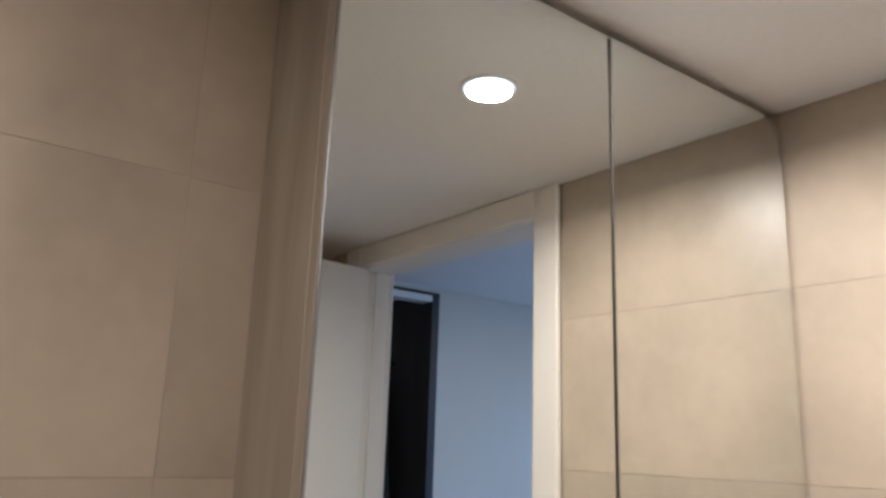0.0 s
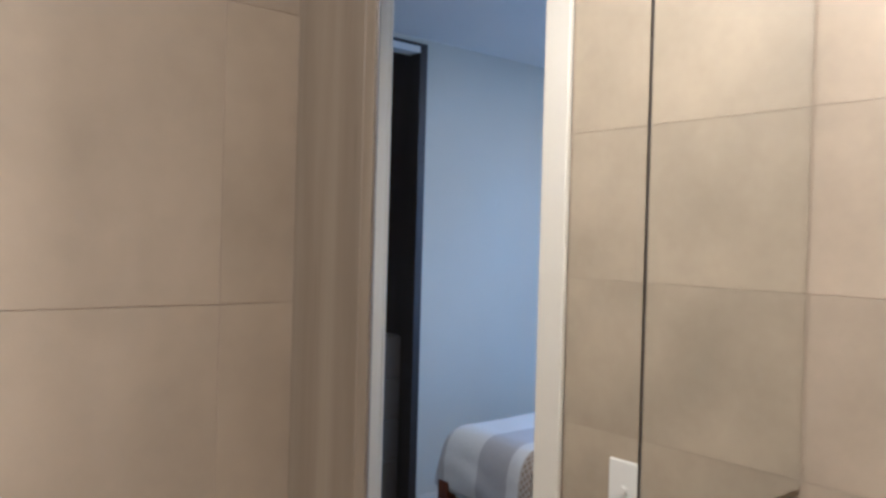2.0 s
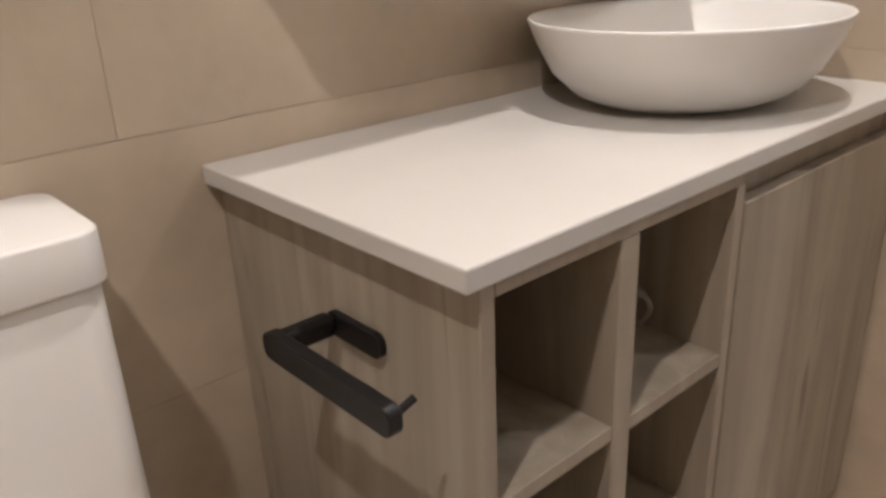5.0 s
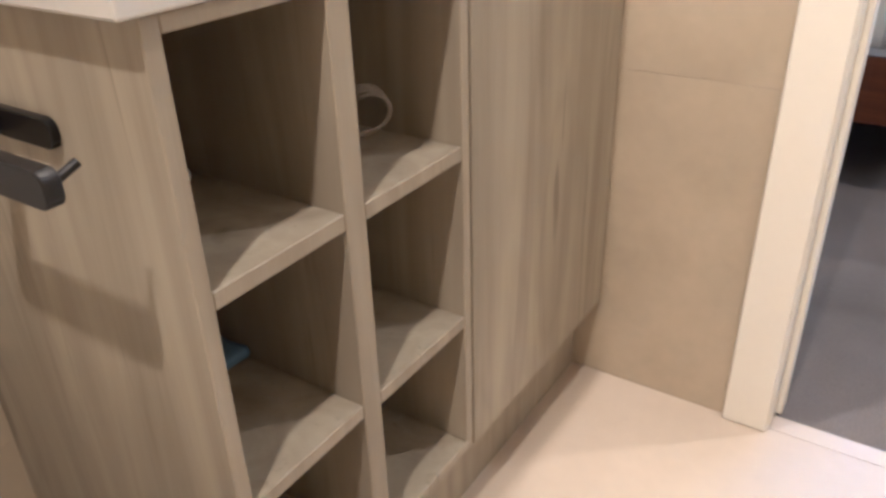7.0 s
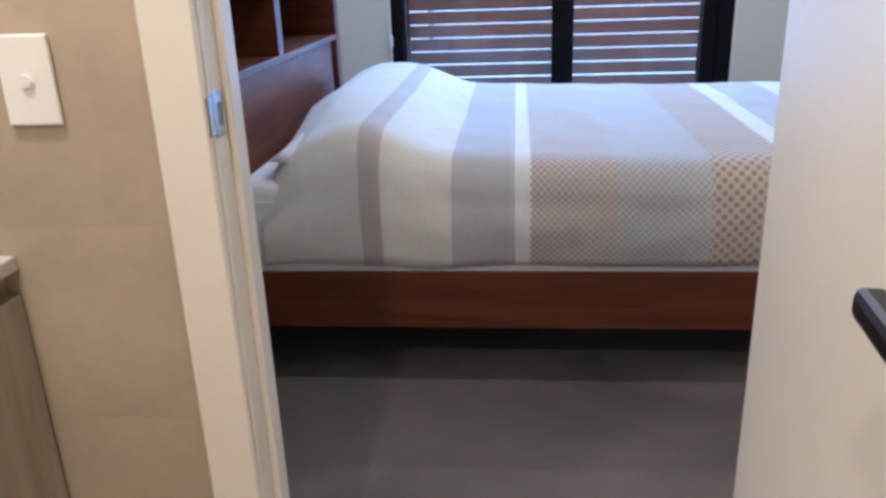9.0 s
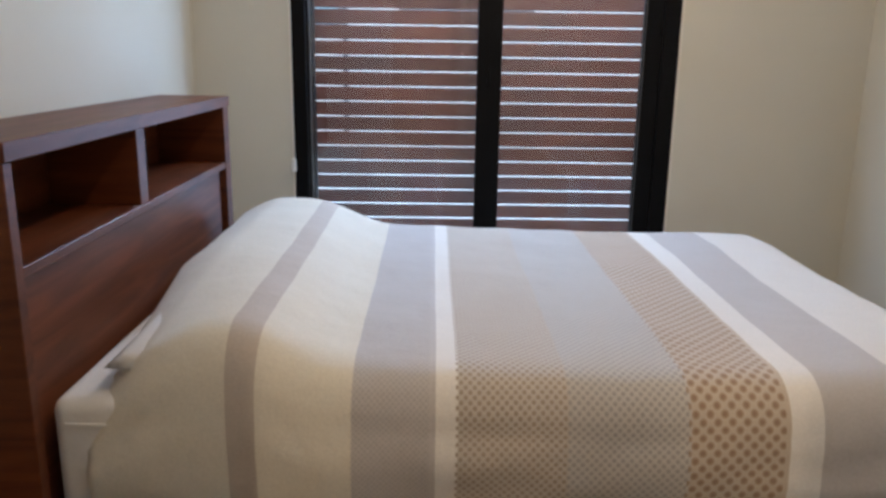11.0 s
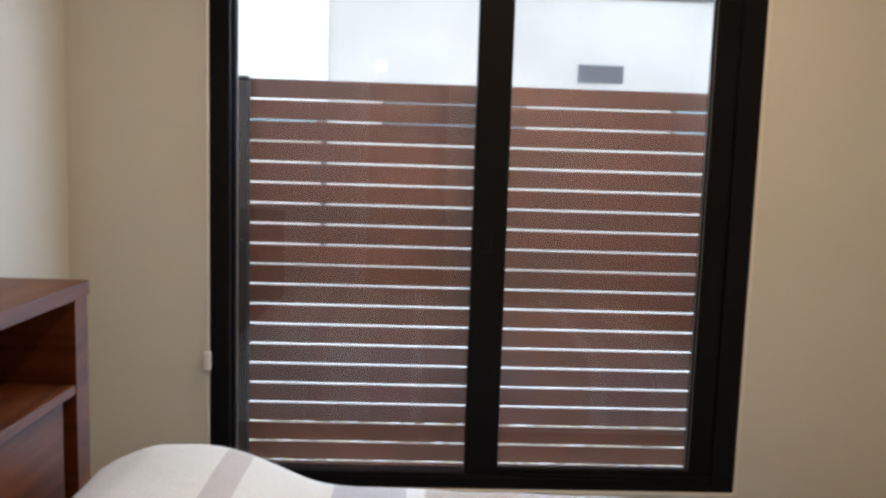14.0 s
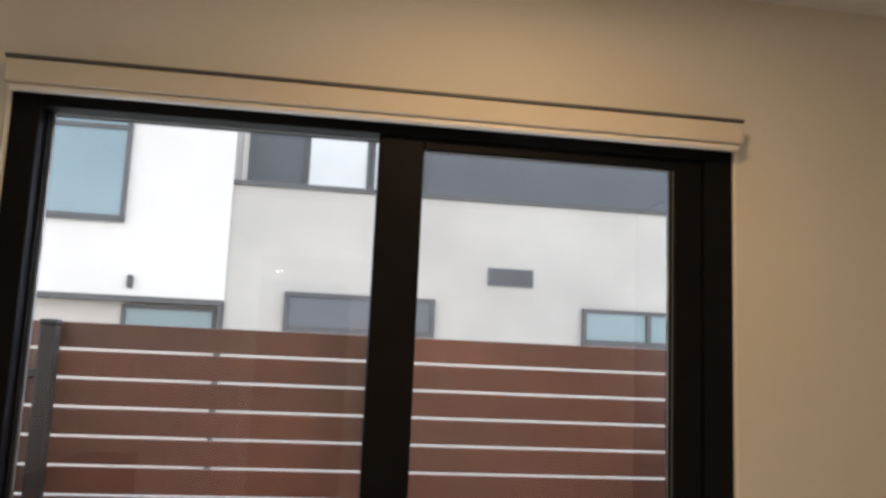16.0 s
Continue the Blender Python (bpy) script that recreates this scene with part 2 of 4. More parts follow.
def duvet_material():
    """Stripes across the bed, with dotted bands, by the run of the cloth."""
    m = bpy.data.materials.new("striped_bedspread")
    m.use_nodes = True
    nt = m.node_tree
    N, L = nt.nodes, nt.links
    bs = N["Principled BSDF"]
    bs.inputs["Roughness"].default_value = 0.92
    bs.inputs["Sheen Weight"].default_value = 0.2

    def math_node(op, a, b=None, c=None):
        n = N.new("ShaderNodeMath")
        n.operation = op
        for i, v in enumerate((a, b, c)):
            if v is None:
                continue
            if isinstance(v, (int, float)):
                n.inputs[i].default_value = v
            else:
                L.new(v, n.inputs[i])
        return n.outputs[0]

    uv = N.new("ShaderNodeUVMap")
    sep = N.new("ShaderNodeSeparateXYZ")
    L.new(uv.outputs[0], sep.inputs[0])
    ramp = N.new("ShaderNodeValToRGB")
    ramp.color_ramp.interpolation = "CONSTANT"
    cream, brown, grey, white, beige, silver = (0.67, 0.64, 0.56), (0.485, 0.435, 0.39), (0.48, 0.46, 0.46), (0.72, 0.705, 0.68), (0.515, 0.475, 0.425), (0.50, 0.48, 0.455)
    stops = [(0.0, cream), (0.66, brown), (0.722, cream), (0.92, grey), (1.092, white), (1.14, beige), (1.38, silver),
             (1.635, (0.50, 0.435, 0.355)), (1.845, white), (1.915, grey), (2.10, white), (2.33, grey), (2.41, white)]
    el = ramp.color_ramp.elements
    while len(el) < len(stops):
        el.new(0.99)
    for e, (x, c) in zip(el, stops):
        e.position, e.color = x / 3.0, (*c, 1)
    L.new(math_node("DIVIDE", sep.outputs[0], 3.0), ramp.inputs[0])

    def dots(size, lo, hi, color, prev):
        """A diagonal lattice of dots between two places along the bed."""
        mp = N.new("ShaderNodeMapping")
        mp.inputs["Rotation"].default_value = (0, 0, radians(45))
        mp.inputs["Scale"].default_value = (1 / size, 1 / size, 0)
        L.new(uv.outputs[0], mp.inputs[0])
        vor = N.new("ShaderNodeTexVoronoi")
        vor.voronoi_dimensions = "2D"
        vor.inputs["Randomness"].default_value, vor.inputs["Scale"].default_value = 0.0, 1.0
        L.new(mp.outputs[0], vor.inputs["Vector"])
        inside = math_node("COMPARE", sep.outputs[0], (lo + hi) / 2, (hi - lo) / 2)
        soft = N.new("ShaderNodeMapRange")
        soft.interpolation_type = "SMOOTHSTEP"
        soft.inputs[1].default_value, soft.inputs[2].default_value = 0.18, 0.50
        soft.inputs[3].default_value, soft.inputs[4].default_value = 1.0, 0.0
        L.new(vor.outputs["Distance"], soft.inputs[0])
        fac = math_node("MULTIPLY", soft.outputs[0], inside)
        mx = N.new("ShaderNodeMix")
        mx.data_type = "RGBA"
        L.new(fac, mx.inputs[0])
        L.new(prev, mx.inputs[6])
        mx.inputs[7].default_value = (*color, 1)
        return mx.outputs[2]

    col = dots(0.0135, 1.144, 1.38, (0.34, 0.285, 0.23), ramp.outputs[0])
    col = dots(0.0135, 1.38, 1.635, (0.345, 0.33, 0.32), col)
    col = dots(0.022, 1.635, 1.841, (0.30, 0.21, 0.145), col)
    col = dots(0.009, 0.924, 1.088, (0.40, 0.39, 0.395), col)
    tex = N.new("ShaderNodeTexCoord")
    nz = N.new("ShaderNodeTexNoise")
    nz.inputs["Scale"].default_value, nz.inputs["Detail"].default_value = 160, 3
    L.new(tex.outputs["Object"], nz.inputs["Vector"])
    hsv = N.new("ShaderNodeHueSaturation")
    L.new(math_node("MULTIPLY_ADD", nz.outputs[0], 0.24, 0.88), hsv.inputs["Value"])
    L.new(col, hsv.inputs["Color"])
    L.new(hsv.outputs[0], bs.inputs["Base Color"])
    wr = N.new("ShaderNodeTexNoise")
    wr.inputs["Scale"].default_value, wr.inputs["Detail"].default_value = 14, 5
    L.new(tex.outputs["Object"], wr.inputs["Vector"])
    bp = N.new("ShaderNodeBump")
    bp.inputs["Strength"].default_value, bp.inputs["Distance"].default_value = 0.35, 0.01
    L.new(math_node("MULTIPLY_ADD", nz.outputs[0], 0.12, wr.outputs[0]), bp.inputs["Height"])
    L.new(bp.outputs[0], bs.inputs["Normal"])
    return m


DUVET = duvet_material()


# ---- builders ----
def box(bm, lo, hi, bevel=0.0, seg=1):
    """Adds a box between two corners, with rounded edges where asked."""
    vs = [bm.verts.new((x, y, z)) for x in (lo[0], hi[0]) for y in (lo[1], hi[1]) for z in (lo[2], hi[2])]
    fs = [bm.faces.new([vs[i] for i in q]) for q in ((0, 1, 3, 2), (4, 6, 7, 5), (0, 4, 5, 1), (2, 3, 7, 6), (0, 2, 6, 4), (1, 5, 7, 3))]
    if bevel:
        bmesh.ops.bevel(bm, geom=list({e for f in fs for e in f.edges}), offset=bevel, segments=seg, affect="EDGES", profile=0.5)
    return bm


def boxes(*items):
    bm = bmesh.new()
    for it in items:
        box(bm, *it)
    return bm


def cyl(bm, a, b, r, n=24, r2=None):
    """Adds a cylinder or cone from a to b."""
    a, b = Vector(a), Vector(b)
    m = Matrix.Translation((a + b) / 2) @ (b - a).to_track_quat("Z", "Y").to_matrix().to_4x4()
    bmesh.ops.create_cone(bm, cap_ends=True, segments=n, radius1=r, radius2=r if r2 is None else r2, depth=(b - a).length, matrix=m)
    return bm


def lathe(profile, n, at, sx=1.0, sy=1.0):
    """Turns a profile of (radius, height) about an upright axis; the ring may be oval."""
    bm = bmesh.new()
    rings = [[bm.verts.new((at[0] + sx * r * math.cos(2 * math.pi * i / n), at[1] + sy * r * math.sin(2 * math.pi * i / n), at[2] + z)) for i in range(n)] for r, z in profile]
    for p, q in zip(rings, rings[1:]):
        for i in range(n):
            bm.faces.new((p[i], p[i - 1], q[i - 1], q[i]))
    bm.faces.new(rings[0])
    bm.faces.new(rings[-1][::-1])
    return bm


def rotated(bm, pivot, degrees):
    bmesh.ops.rotate(bm, verts=bm.verts, cent=pivot, matrix=Matrix.Rotation(radians(degrees), 3, "Z"))
    return bm


def world_place(ob):
    p = Vector((0, 0, 0))
    while ob:
        p += ob.location
        ob = ob.parent
    return p


def mesh_of(name, bm, mat, smooth=False):
    bmesh.ops.recalc_face_normals(bm, faces=bm.faces)
    me = bpy.data.meshes.new(name)
    bm.to_mesh(me)
    bm.free()
    me.materials.append(mat)
    if smooth:
        for p in me.polygons:
            p.use_smooth = True
    return me


def part(name, bm, mat, parent=None, label="", smooth=False):
    """Links a bmesh, drawn in world metres, as one mesh object under a thing or a part."""
    ob = new(name, mesh_of(name, bm, mat, smooth))
    if parent:
        ob.location = -world_place(parent)
        ob.parent = parent
    if label:
        tagged(ob, label)
    return ob


def thing(name, at, label, category, group="", kind=""):
    ob = new(name)
    ob.location = at
    ob.empty_display_size = 0.05
    return tagged(ob, label, category, group, kind)


def structure(name, bm, mat, label, category):
    return tagged(part(name, bm, mat), label, category, kind="structure")


# ---- setting: bathroom and bedroom ----
WY = 3.277             # inner face of the window wall
WL, WR = 0.445, 2.207  # window opening
WZ0, WZ1 = 0.42, 2.30
BX = 3.08              # far side wall of the bedroom
XA, XB = 0.722, 1.456  # door opening
DH = 2.333             # door height
FZ = 0.028              # bathroom floor
WC, WF = 0.090, 0.102   # core and bedroom face of the door wall
CB, CBED = 2.4, 2.72   # ceilings
RY0, RY1 = 0.55, 1.52  # wardrobe opening

wall_vanity = structure("wall_vanity", boxes(((-0.12, -2.7, -0.1), (-0.0008, 0.0, CB))), GROUT, "beige tiled bathroom wall behind the vanity", "wall")
wall_door = structure("wall_door", boxes(((-0.12, 0.0008, -0.1), (XA - 0.02, WC, CBED)), ((XB + 0.02, 0.0008, -0.1), (BX + 0.12, WC, CBED)),
                      ((XA - 0.02, 0.0008, DH + 0.02), (XB + 0.02, WC, CBED))), GROUT, "tiled wall with the doorway to the bedroom", "wall")
wall_back = structure("wall_back", boxes(((-0.12, -2.82, -0.1), (1.92, -2.7, CB))), TILE, "plain beige bathroom end wall", "wall")
wall_side = structure("wall_side", boxes(((1.80, -2.7, -0.1), (1.92, 0.0, CB))), TILE, "plain beige bathroom side wall", "wall")
ceiling_bath = structure("ceiling_bathroom", boxes(((-0.12, -2.82, CB), (1.92, 0.0, CB + 0.1))), CEILING, "white plaster bathroom ceiling", "ceiling")
floor_bath = structure("floor_bathroom", boxes(((-0.12, -2.82, -0.12), (1.92, 0.040, FZ - 0.0015))), GROUT, "beige tiled bathroom floor", "floor")

wall_plaster = structure("wall_bedroom_door_side", boxes(((0.0, WC, 0), (XA - 0.02, WF, CBED)), ((XB + 0.02, WC, 0), (BX, WF, CBED)),
                         ((XA - 0.02, WC, DH + 0.02), (XB + 0.02, WF, CBED))), WALL_PAINT, "cream painted bedroom wall around the doorway", "wall")
wall_head = structure("wall_headboard", boxes(((-0.12, WC, -0.1), (0.0, WY + 0.12, CBED))), WALL_PAINT, "cream painted wall behind the headboard", "wall")
wall_window = structure("wall_window", boxes(((0.0, WY, -0.1), (WL - 0.012, WY + 0.12, CBED)), ((WR + 0.012, WY, -0.1), (BX + 0.12, WY + 0.12, CBED)),
                        ((WL - 0.012, WY, WZ1 + 0.012), (WR + 0.012, WY + 0.12, CBED)), ((WL - 0.012, WY, -0.1), (WR + 0.012, WY + 0.12, WZ0 - 0.012))),
                        WALL_PAINT, "cream painted wall with a tall black-framed window", "wall")
wall_far = structure("wall_robe", boxes(((BX, RY1, -0.1), (BX + 0.12, WY, CBED)), ((BX, WF, -0.1), (BX + 0.12, RY0, CBED)), ((BX, RY0, 2.692), (BX + 0.12, RY1, CBED)),
                     ((BX + 0.7, RY0 - 0.1, -0.1), (BX + 0.8, RY1 + 0.1, CBED)), ((BX + 0.12, RY0 - 0.1, -0.1), (BX + 0.7, RY0, CBED)), ((BX + 0.12, RY1, -0.1), (BX + 0.7, RY1 + 0.1, CBED))),
                     WALL_PAINT, "cream painted wall with a built-in wardrobe recess", "wall")
ceiling_bed = structure("ceiling_bedroom", boxes(((-0.12, WC, CBED), (BX + 0.8, WY + 0.12, CBED + 0.1))), CEILING, "white plaster bedroom ceiling", "ceiling")
floor_bed = structure("floor_bedroom", boxes(((-0.12, 0.0405, -0.12), (BX + 0.8, WY, 0.018))), CARPET, "charcoal carpet covering the bedroom floor", "floor")
baseboard = structure("baseboard", boxes(((BX - 0.014, RY1 + 0.02, 0.004), (BX, WY - 0.014, 0.10), 0.003), ((0.0, WY - 0.014, 0.004), (BX, WY, 0.10), 0.003),
                      ((0.0, WF, 0.004), (0.014, WY - 0.014, 0.10), 0.003)), WHITE_PAINT, "white painted skirting board", "skirting")

# door frame with stops and trim
door_frame = thing("door_frame", (XA, 0, 0), "cream painted timber door frame with flat trim", "door frame", kind="structure")
part("jamb", boxes(((XA - 0.019, -0.001, 0), (XA, WF + 0.001, DH), 0.002)), WHITE_PAINT, door_frame)
part("jamb", boxes(((XB, -0.001, 0), (XB + 0.019, WF + 0.001, DH), 0.002)), WHITE_PAINT, door_frame)
part("head_jamb", boxes(((XA - 0.019, -0.001, DH), (XB + 0.019, WF + 0.001, DH + 0.019), 0.002)), WHITE_PAINT, door_frame)
part("door_stop", boxes(((XA, 0.045, FZ), (XA + 0.010, 0.085, DH), 0.002)), WHITE_PAINT, door_frame)
part("door_stop", boxes(((XB - 0.010, 0.045, FZ), (XB, 0.085, DH), 0.002)), WHITE_PAINT, door_frame)
for y0, y1 in ((-0.016, -0.002), (WF + 0.002, WF + 0.015)):
    part("architrave", boxes(((0.648, y0, FZ), (XA - 0.002, y1, DH + 0.066), 0.003)), WHITE_PAINT, door_frame)
    part("architrave", boxes(((XB + 0.002, y0, FZ), (XB + 0.067, y1, DH + 0.066), 0.003)), WHITE_PAINT, door_frame)
    part("head_architrave", boxes(((XA - 0.002, y0, DH + 0.002), (XB + 0.002, y1, DH + 0.066), 0.003)), WHITE_PAINT, door_frame)
plate = part("strike_plate", boxes(((XA + 0.0002, 0.0005, 1.017), (XA + 0.0022, 0.038, 1.077), 0.0009, 2)), CHROME, door_frame, "satin metal strike plate with a bent lip")
# no hole is cut: a darker patch paints the shade inside it
part("latch_hole", boxes(((XA + 0.0023, 0.014, 1.031), (XA + 0.0029, 0.028, 1.061), 0.0003)), GASKET, plate)
part("strike_lip", boxes(((XA - 0.0012, -0.0168, 1.022), (XA + 0.0022, 0.0003, 1.072), 0.0012, 2)), CHROME, plate)
for z in (1.0225, 1.0715):
    part("screw", cyl(bmesh.new(), (XA + 0.0022, 0.021, z), (XA + 0.0031, 0.021, z), 0.0032, 12), CHROME, plate)


def door_leaf():
    """Flush white door, hinged at the far jamb and standing open into the bathroom."""
    hinge, turn = Vector((XB - 0.002, -0.004, 0)), 84
    door = thing("door_1", hinge, "flush white painted door standing open into the bathroom", "door", kind="structure")
    x0, x1 = XA + 0.003, XB - 0.002
    part("leaf", rotated(boxes(((x0, -0.004, 0.036), (x1, 0.034, DH - 0.004), 0.002)), hinge, turn), WHITE_PAINT, door)
    for z in (0.25, 1.15, 2.08):
        part("hinge", rotated(cyl(bmesh.new(), (XB + 0.001, -0.010, z - 0.05), (XB + 0.001, -0.010, z + 0.05), 0.006, 12), hinge, turn), CHROME, door, "satin metal butt hinge")
    sx = x0 + 0.062
    for ya, yb, s in ((-0.004, -0.012, -1), (0.034, 0.042, 1)):
        handle = part("door_handle", rotated(cyl(bmesh.new(), (sx, ya, 1.03), (sx, yb, 1.03), 0.026, 24), hinge, turn), BLACK_METAL, door, "black lever handle on a round rose")
        bm = cyl(bmesh.new(), (sx, yb, 1.03), (sx, yb + s * 0.045, 1.03), 0.009, 16)
        box(bm, (sx - 0.010, min(yb + s * 0.035, yb + s * 0.055), 1.02), (sx + 0.122, max(yb + s * 0.035, yb + s * 0.055), 1.04), 0.006, 2)
        part("lever", rotated(bm, hinge, turn), BLACK_METAL, handle)


door_leaf()


# ---- bathroom things ----
def mirror_cabinet():
    y0, y1, z0, z1, d = -0.844, -0.003, 1.19, 2.384, 0.146
    cab = thing("mirror_cabinet", (0, (y0 + y1) / 2, z0), "wall-hung timber-look cabinet with two mirrored doors", "cabinet")
    part("side_panel", boxes(((0.001, y0, z0), (d - 0.021, y0 + 0.016, z1), 0.001)), LAMINATE, cab)
    part("side_panel", boxes(((0.001, y1 - 0.016, z0), (d - 0.021, y1, z1), 0.001)), LAMINATE, cab)
    part("bottom_panel", boxes(((0.001, y0 + 0.0165, z0), (d - 0.021, y1 - 0.0165, z0 + 0.016))), LAMINATE, cab)
    part("top_panel", boxes(((0.001, y0 + 0.0165, z1 - 0.016), (d - 0.021, y1 - 0.0165, z1))), LAMINATE, cab)
    part("back_panel", boxes(((0.001, y0 + 0.0165, z0 + 0.0165), (0.008, y1 - 0.0165, z1 - 0.0165))), LAMINATE, cab)
    for a, b in ((y0, -0.435), (-0.430, -0.0045)):
        dr = part("mirror_door", boxes(((d - 0.0205, a, z0 - 0.002), (d - 0.0045, b, z1), 0.0008)), LAMINATE, cab, "timber-look door faced with mirror")
        part("mirror", boxes(((d - 0.0043, a + 0.0022, z0 - 0.001), (d, b - 0.001, z1 - 0.001))), MIRROR, dr, "frameless silvered mirror glass")
        part("polished_edge", boxes(((d - 0.0043, a + 0.0002, z0 - 0.001), (d, a + 0.0021, z1 - 0.001), 0.0004)), CHROME, dr)


mirror_cabinet()
top_filler = structure("trim_cabinet_top", boxes(((0.0, -0.842, 2.3845), (0.105, -0.003, CB - 0.001))), LAMINATE, "recessed timber-look filler above the cabinet", "trim")

CZ = 0.858


def vanity():
    x1, z0, zt, t = 0.408, 0.185, 0.836, 0.016
    ya, yb = -0.826, -0.003
    v = thing("vanity_unit", (0.2, -0.41, FZ), "timber-look vanity unit with open shelves and one door", "vanity")
    part("end_panel", boxes(((0.001, ya, z0), (x1, ya + t, zt), 0.001)), LAMINATE, v)
    part("end_panel", boxes(((0.001, yb - t, z0), (x1 - 0.02, yb, zt), 0.001)), LAMINATE, v)
    part("divider", boxes(((0.012, -0.652, z0 + t), (x1, -0.624, 0.822), 0.001)), LAMINATE, v)
    part("divider", boxes(((0.012, -0.453, z0 + t), (x1, -0.438, 0.822), 0.001)), LAMINATE, v)
    part("top_rail", boxes(((0.012, ya + t + 0.0005, 0.8225), (x1, -0.438, zt), 0.001)), LAMINATE, v)
    part("finger_rail", boxes(((0.30, -0.4375, 0.79), (x1 - 0.022, yb - t, zt))), LAMINATE, v)
    part("bottom_panel", boxes(((0.012, ya + t + 0.0005, z0), (x1, -0.438, z0 + t - 0.0005), 0.001)), LAMINATE, v)
    part("bottom_panel", boxes(((0.012, -0.4375, z0), (x1 - 0.02, yb - t - 0.0005, z0 + t - 0.0005), 0.001)), LAMINATE, v)
    part("back_panel", boxes(((0.001, ya + t + 0.0005, z0), (0.0115, yb - t - 0.0005, zt))), LAMINATE, v)
    for z in (0.628, 0.406):
        part("shelf", boxes(((0.012, ya + t + 0.0005, z - 0.017), (x1 - 0.001, -0.6525, z), 0.001)), LAMINATE, v)
        part("shelf", boxes(((0.012, -0.6235, z - 0.019), (x1 - 0.001, -0.4535, z - 0.002), 0.001)), LAMINATE, v)
    part("cabinet_door", boxes(((x1 - 0.0175, -0.434, z0 - 0.002), (x1 + 0.001, yb - 0.002, 0.80), 0.001)), LAMINATE, v, "plain timber-look door with a finger gap above")
    part("kickboard", boxes(((0.01, ya + 0.012, FZ), (x1 - 0.045, yb, z0 - 0.0005))), LAMINATE, v)


vanity()
worktop = tagged(part("countertop", boxes(((0.001, -0.844, 0.8365), (0.413, -0.002, CZ), 0.0025, 2)), STONE), "white engineered stone top on the vanity", "countertop")


def basin():
    b = thing("basin", (0.207, -0.248, CZ), "round white ceramic vessel basin on the stone top", "basin")
    prof = [(0.102, 0.0), (0.117, 0.002), (0.147, 0.014), (0.175, 0.041), (0.195, 0.078), (0.2065, 0.105), (0.2075, 0.1085), (0.206, 0.1105),
            (0.2035, 0.110), (0.200, 0.104), (0.188, 0.076), (0.165, 0.046), (0.134, 0.026), (0.085, 0.018), (0.03, 0.0165)]
    part("bowl", lathe(prof, 96, (0.207, -0.248, CZ + 0.0005), 0.95, 1.04), CERAMIC, b, smooth=True)
    part("waste", lathe([(0.030, 0.0), (0.030, 0.003), (0.026, 0.006), (0.010, 0.0075), (0.002, 0.0076)], 32, (0.207, -0.248, CZ + 0.0174)), BLACK_METAL, b, "black pop-up waste", smooth=True)


basin()


def tap():
    at = Vector((0.066, -0.072, CZ))
    ang = math.degrees(math.atan2(-0.108, 0.124))
    tp = thing("basin_mixer", at, "tall square black mixer tap beside the basin", "tap")

    def piece(name, lo, hi, bevel, seg, mat=BLACK_METAL):
        return part(name, rotated(boxes((at + Vector(lo), at + Vector(hi), bevel, seg)), at, ang), mat, tp)

    piece("base_ring", (-0.025, -0.025, 0.0005), (0.025, 0.025, 0.006), 0.002, 2)
    piece("body", (-0.021, -0.021, 0.0062), (0.021, 0.021, 0.228), 0.003, 3)
    bm = boxes((at + Vector((0.018, -0.0195, 0.184)), at + Vector((0.138, 0.0195, 0.221)), 0.003, 2))
    for vtx in bm.verts:
        k = (vtx.co.x - at.x) / 0.138
        vtx.co.z += (at.z + 0.217 - vtx.co.z) * 0.55 * k
    part("spout", rotated(bm, at, ang), BLACK_METAL, tp)
    part("aerator", rotated(cyl(bmesh.new(), at + Vector((0.118, 0, 0.190)), at + Vector((0.118, 0, 0.201)), 0.011, 20), at, ang), CHROME, tp)
    bm = boxes((at + Vector((-0.0205, -0.0205, 0.2281)), at + Vector((0.025, 0.0205, 0.257)), 0.002, 2))
    for vtx in bm.verts:
        vtx.co.z += 0.10 * (vtx.co.x - at.x - 0.026) if vtx.co.z > at.z + 0.245 else 0.0
    part("lever", rotated(bm, at, ang), BLACK_METAL, tp)


tap()


def pill(lo, hi, r, axis=1, soft=0.0016):
    """A slab with four round corners along one axis and softened rims."""
    bm = boxes((lo, hi))
    ends = [e for e in bm.edges if abs(e.verts[0].co[axis] - e.verts[1].co[axis]) > 1e-4]
    bmesh.ops.bevel(bm, geom=ends, offset=r, segments=6, affect="EDGES", profile=0.5)
    rims = [e for e in bm.edges if len(e.link_faces) == 2 and e.calc_face_angle(0) > 1.2]
    bmesh.ops.bevel(bm, geom=rims, offset=soft, segments=3, affect="EDGES", profile=0.5)
    return bm


def roll_holder():
    h = thing("toilet_roll_holder", (0.25, -0.827, 0.74), "black metal toilet roll holder on the vanity end", "roll holder")
    part("wall_plate", pill((0.203, -0.834, 0.727), (0.288, -0.8258, 0.752), 0.011), BLACK_METAL, h)
    part("arm", boxes(((0.204, -0.890, 0.730), (0.224, -0.8342, 0.752), 0.006, 3)), BLACK_METAL, h)
    part("bar", pill((0.203, -0.902, 0.7285), (0.388, -0.8885, 0.7555), 0.010), BLACK_METAL, h)
    part("end_stop", cyl(bmesh.new(), (0.381, -0.888, 0.746), (0.383, -0.873, 0.753), 0.0035, 12), BLACK_METAL, h)


roll_holder()


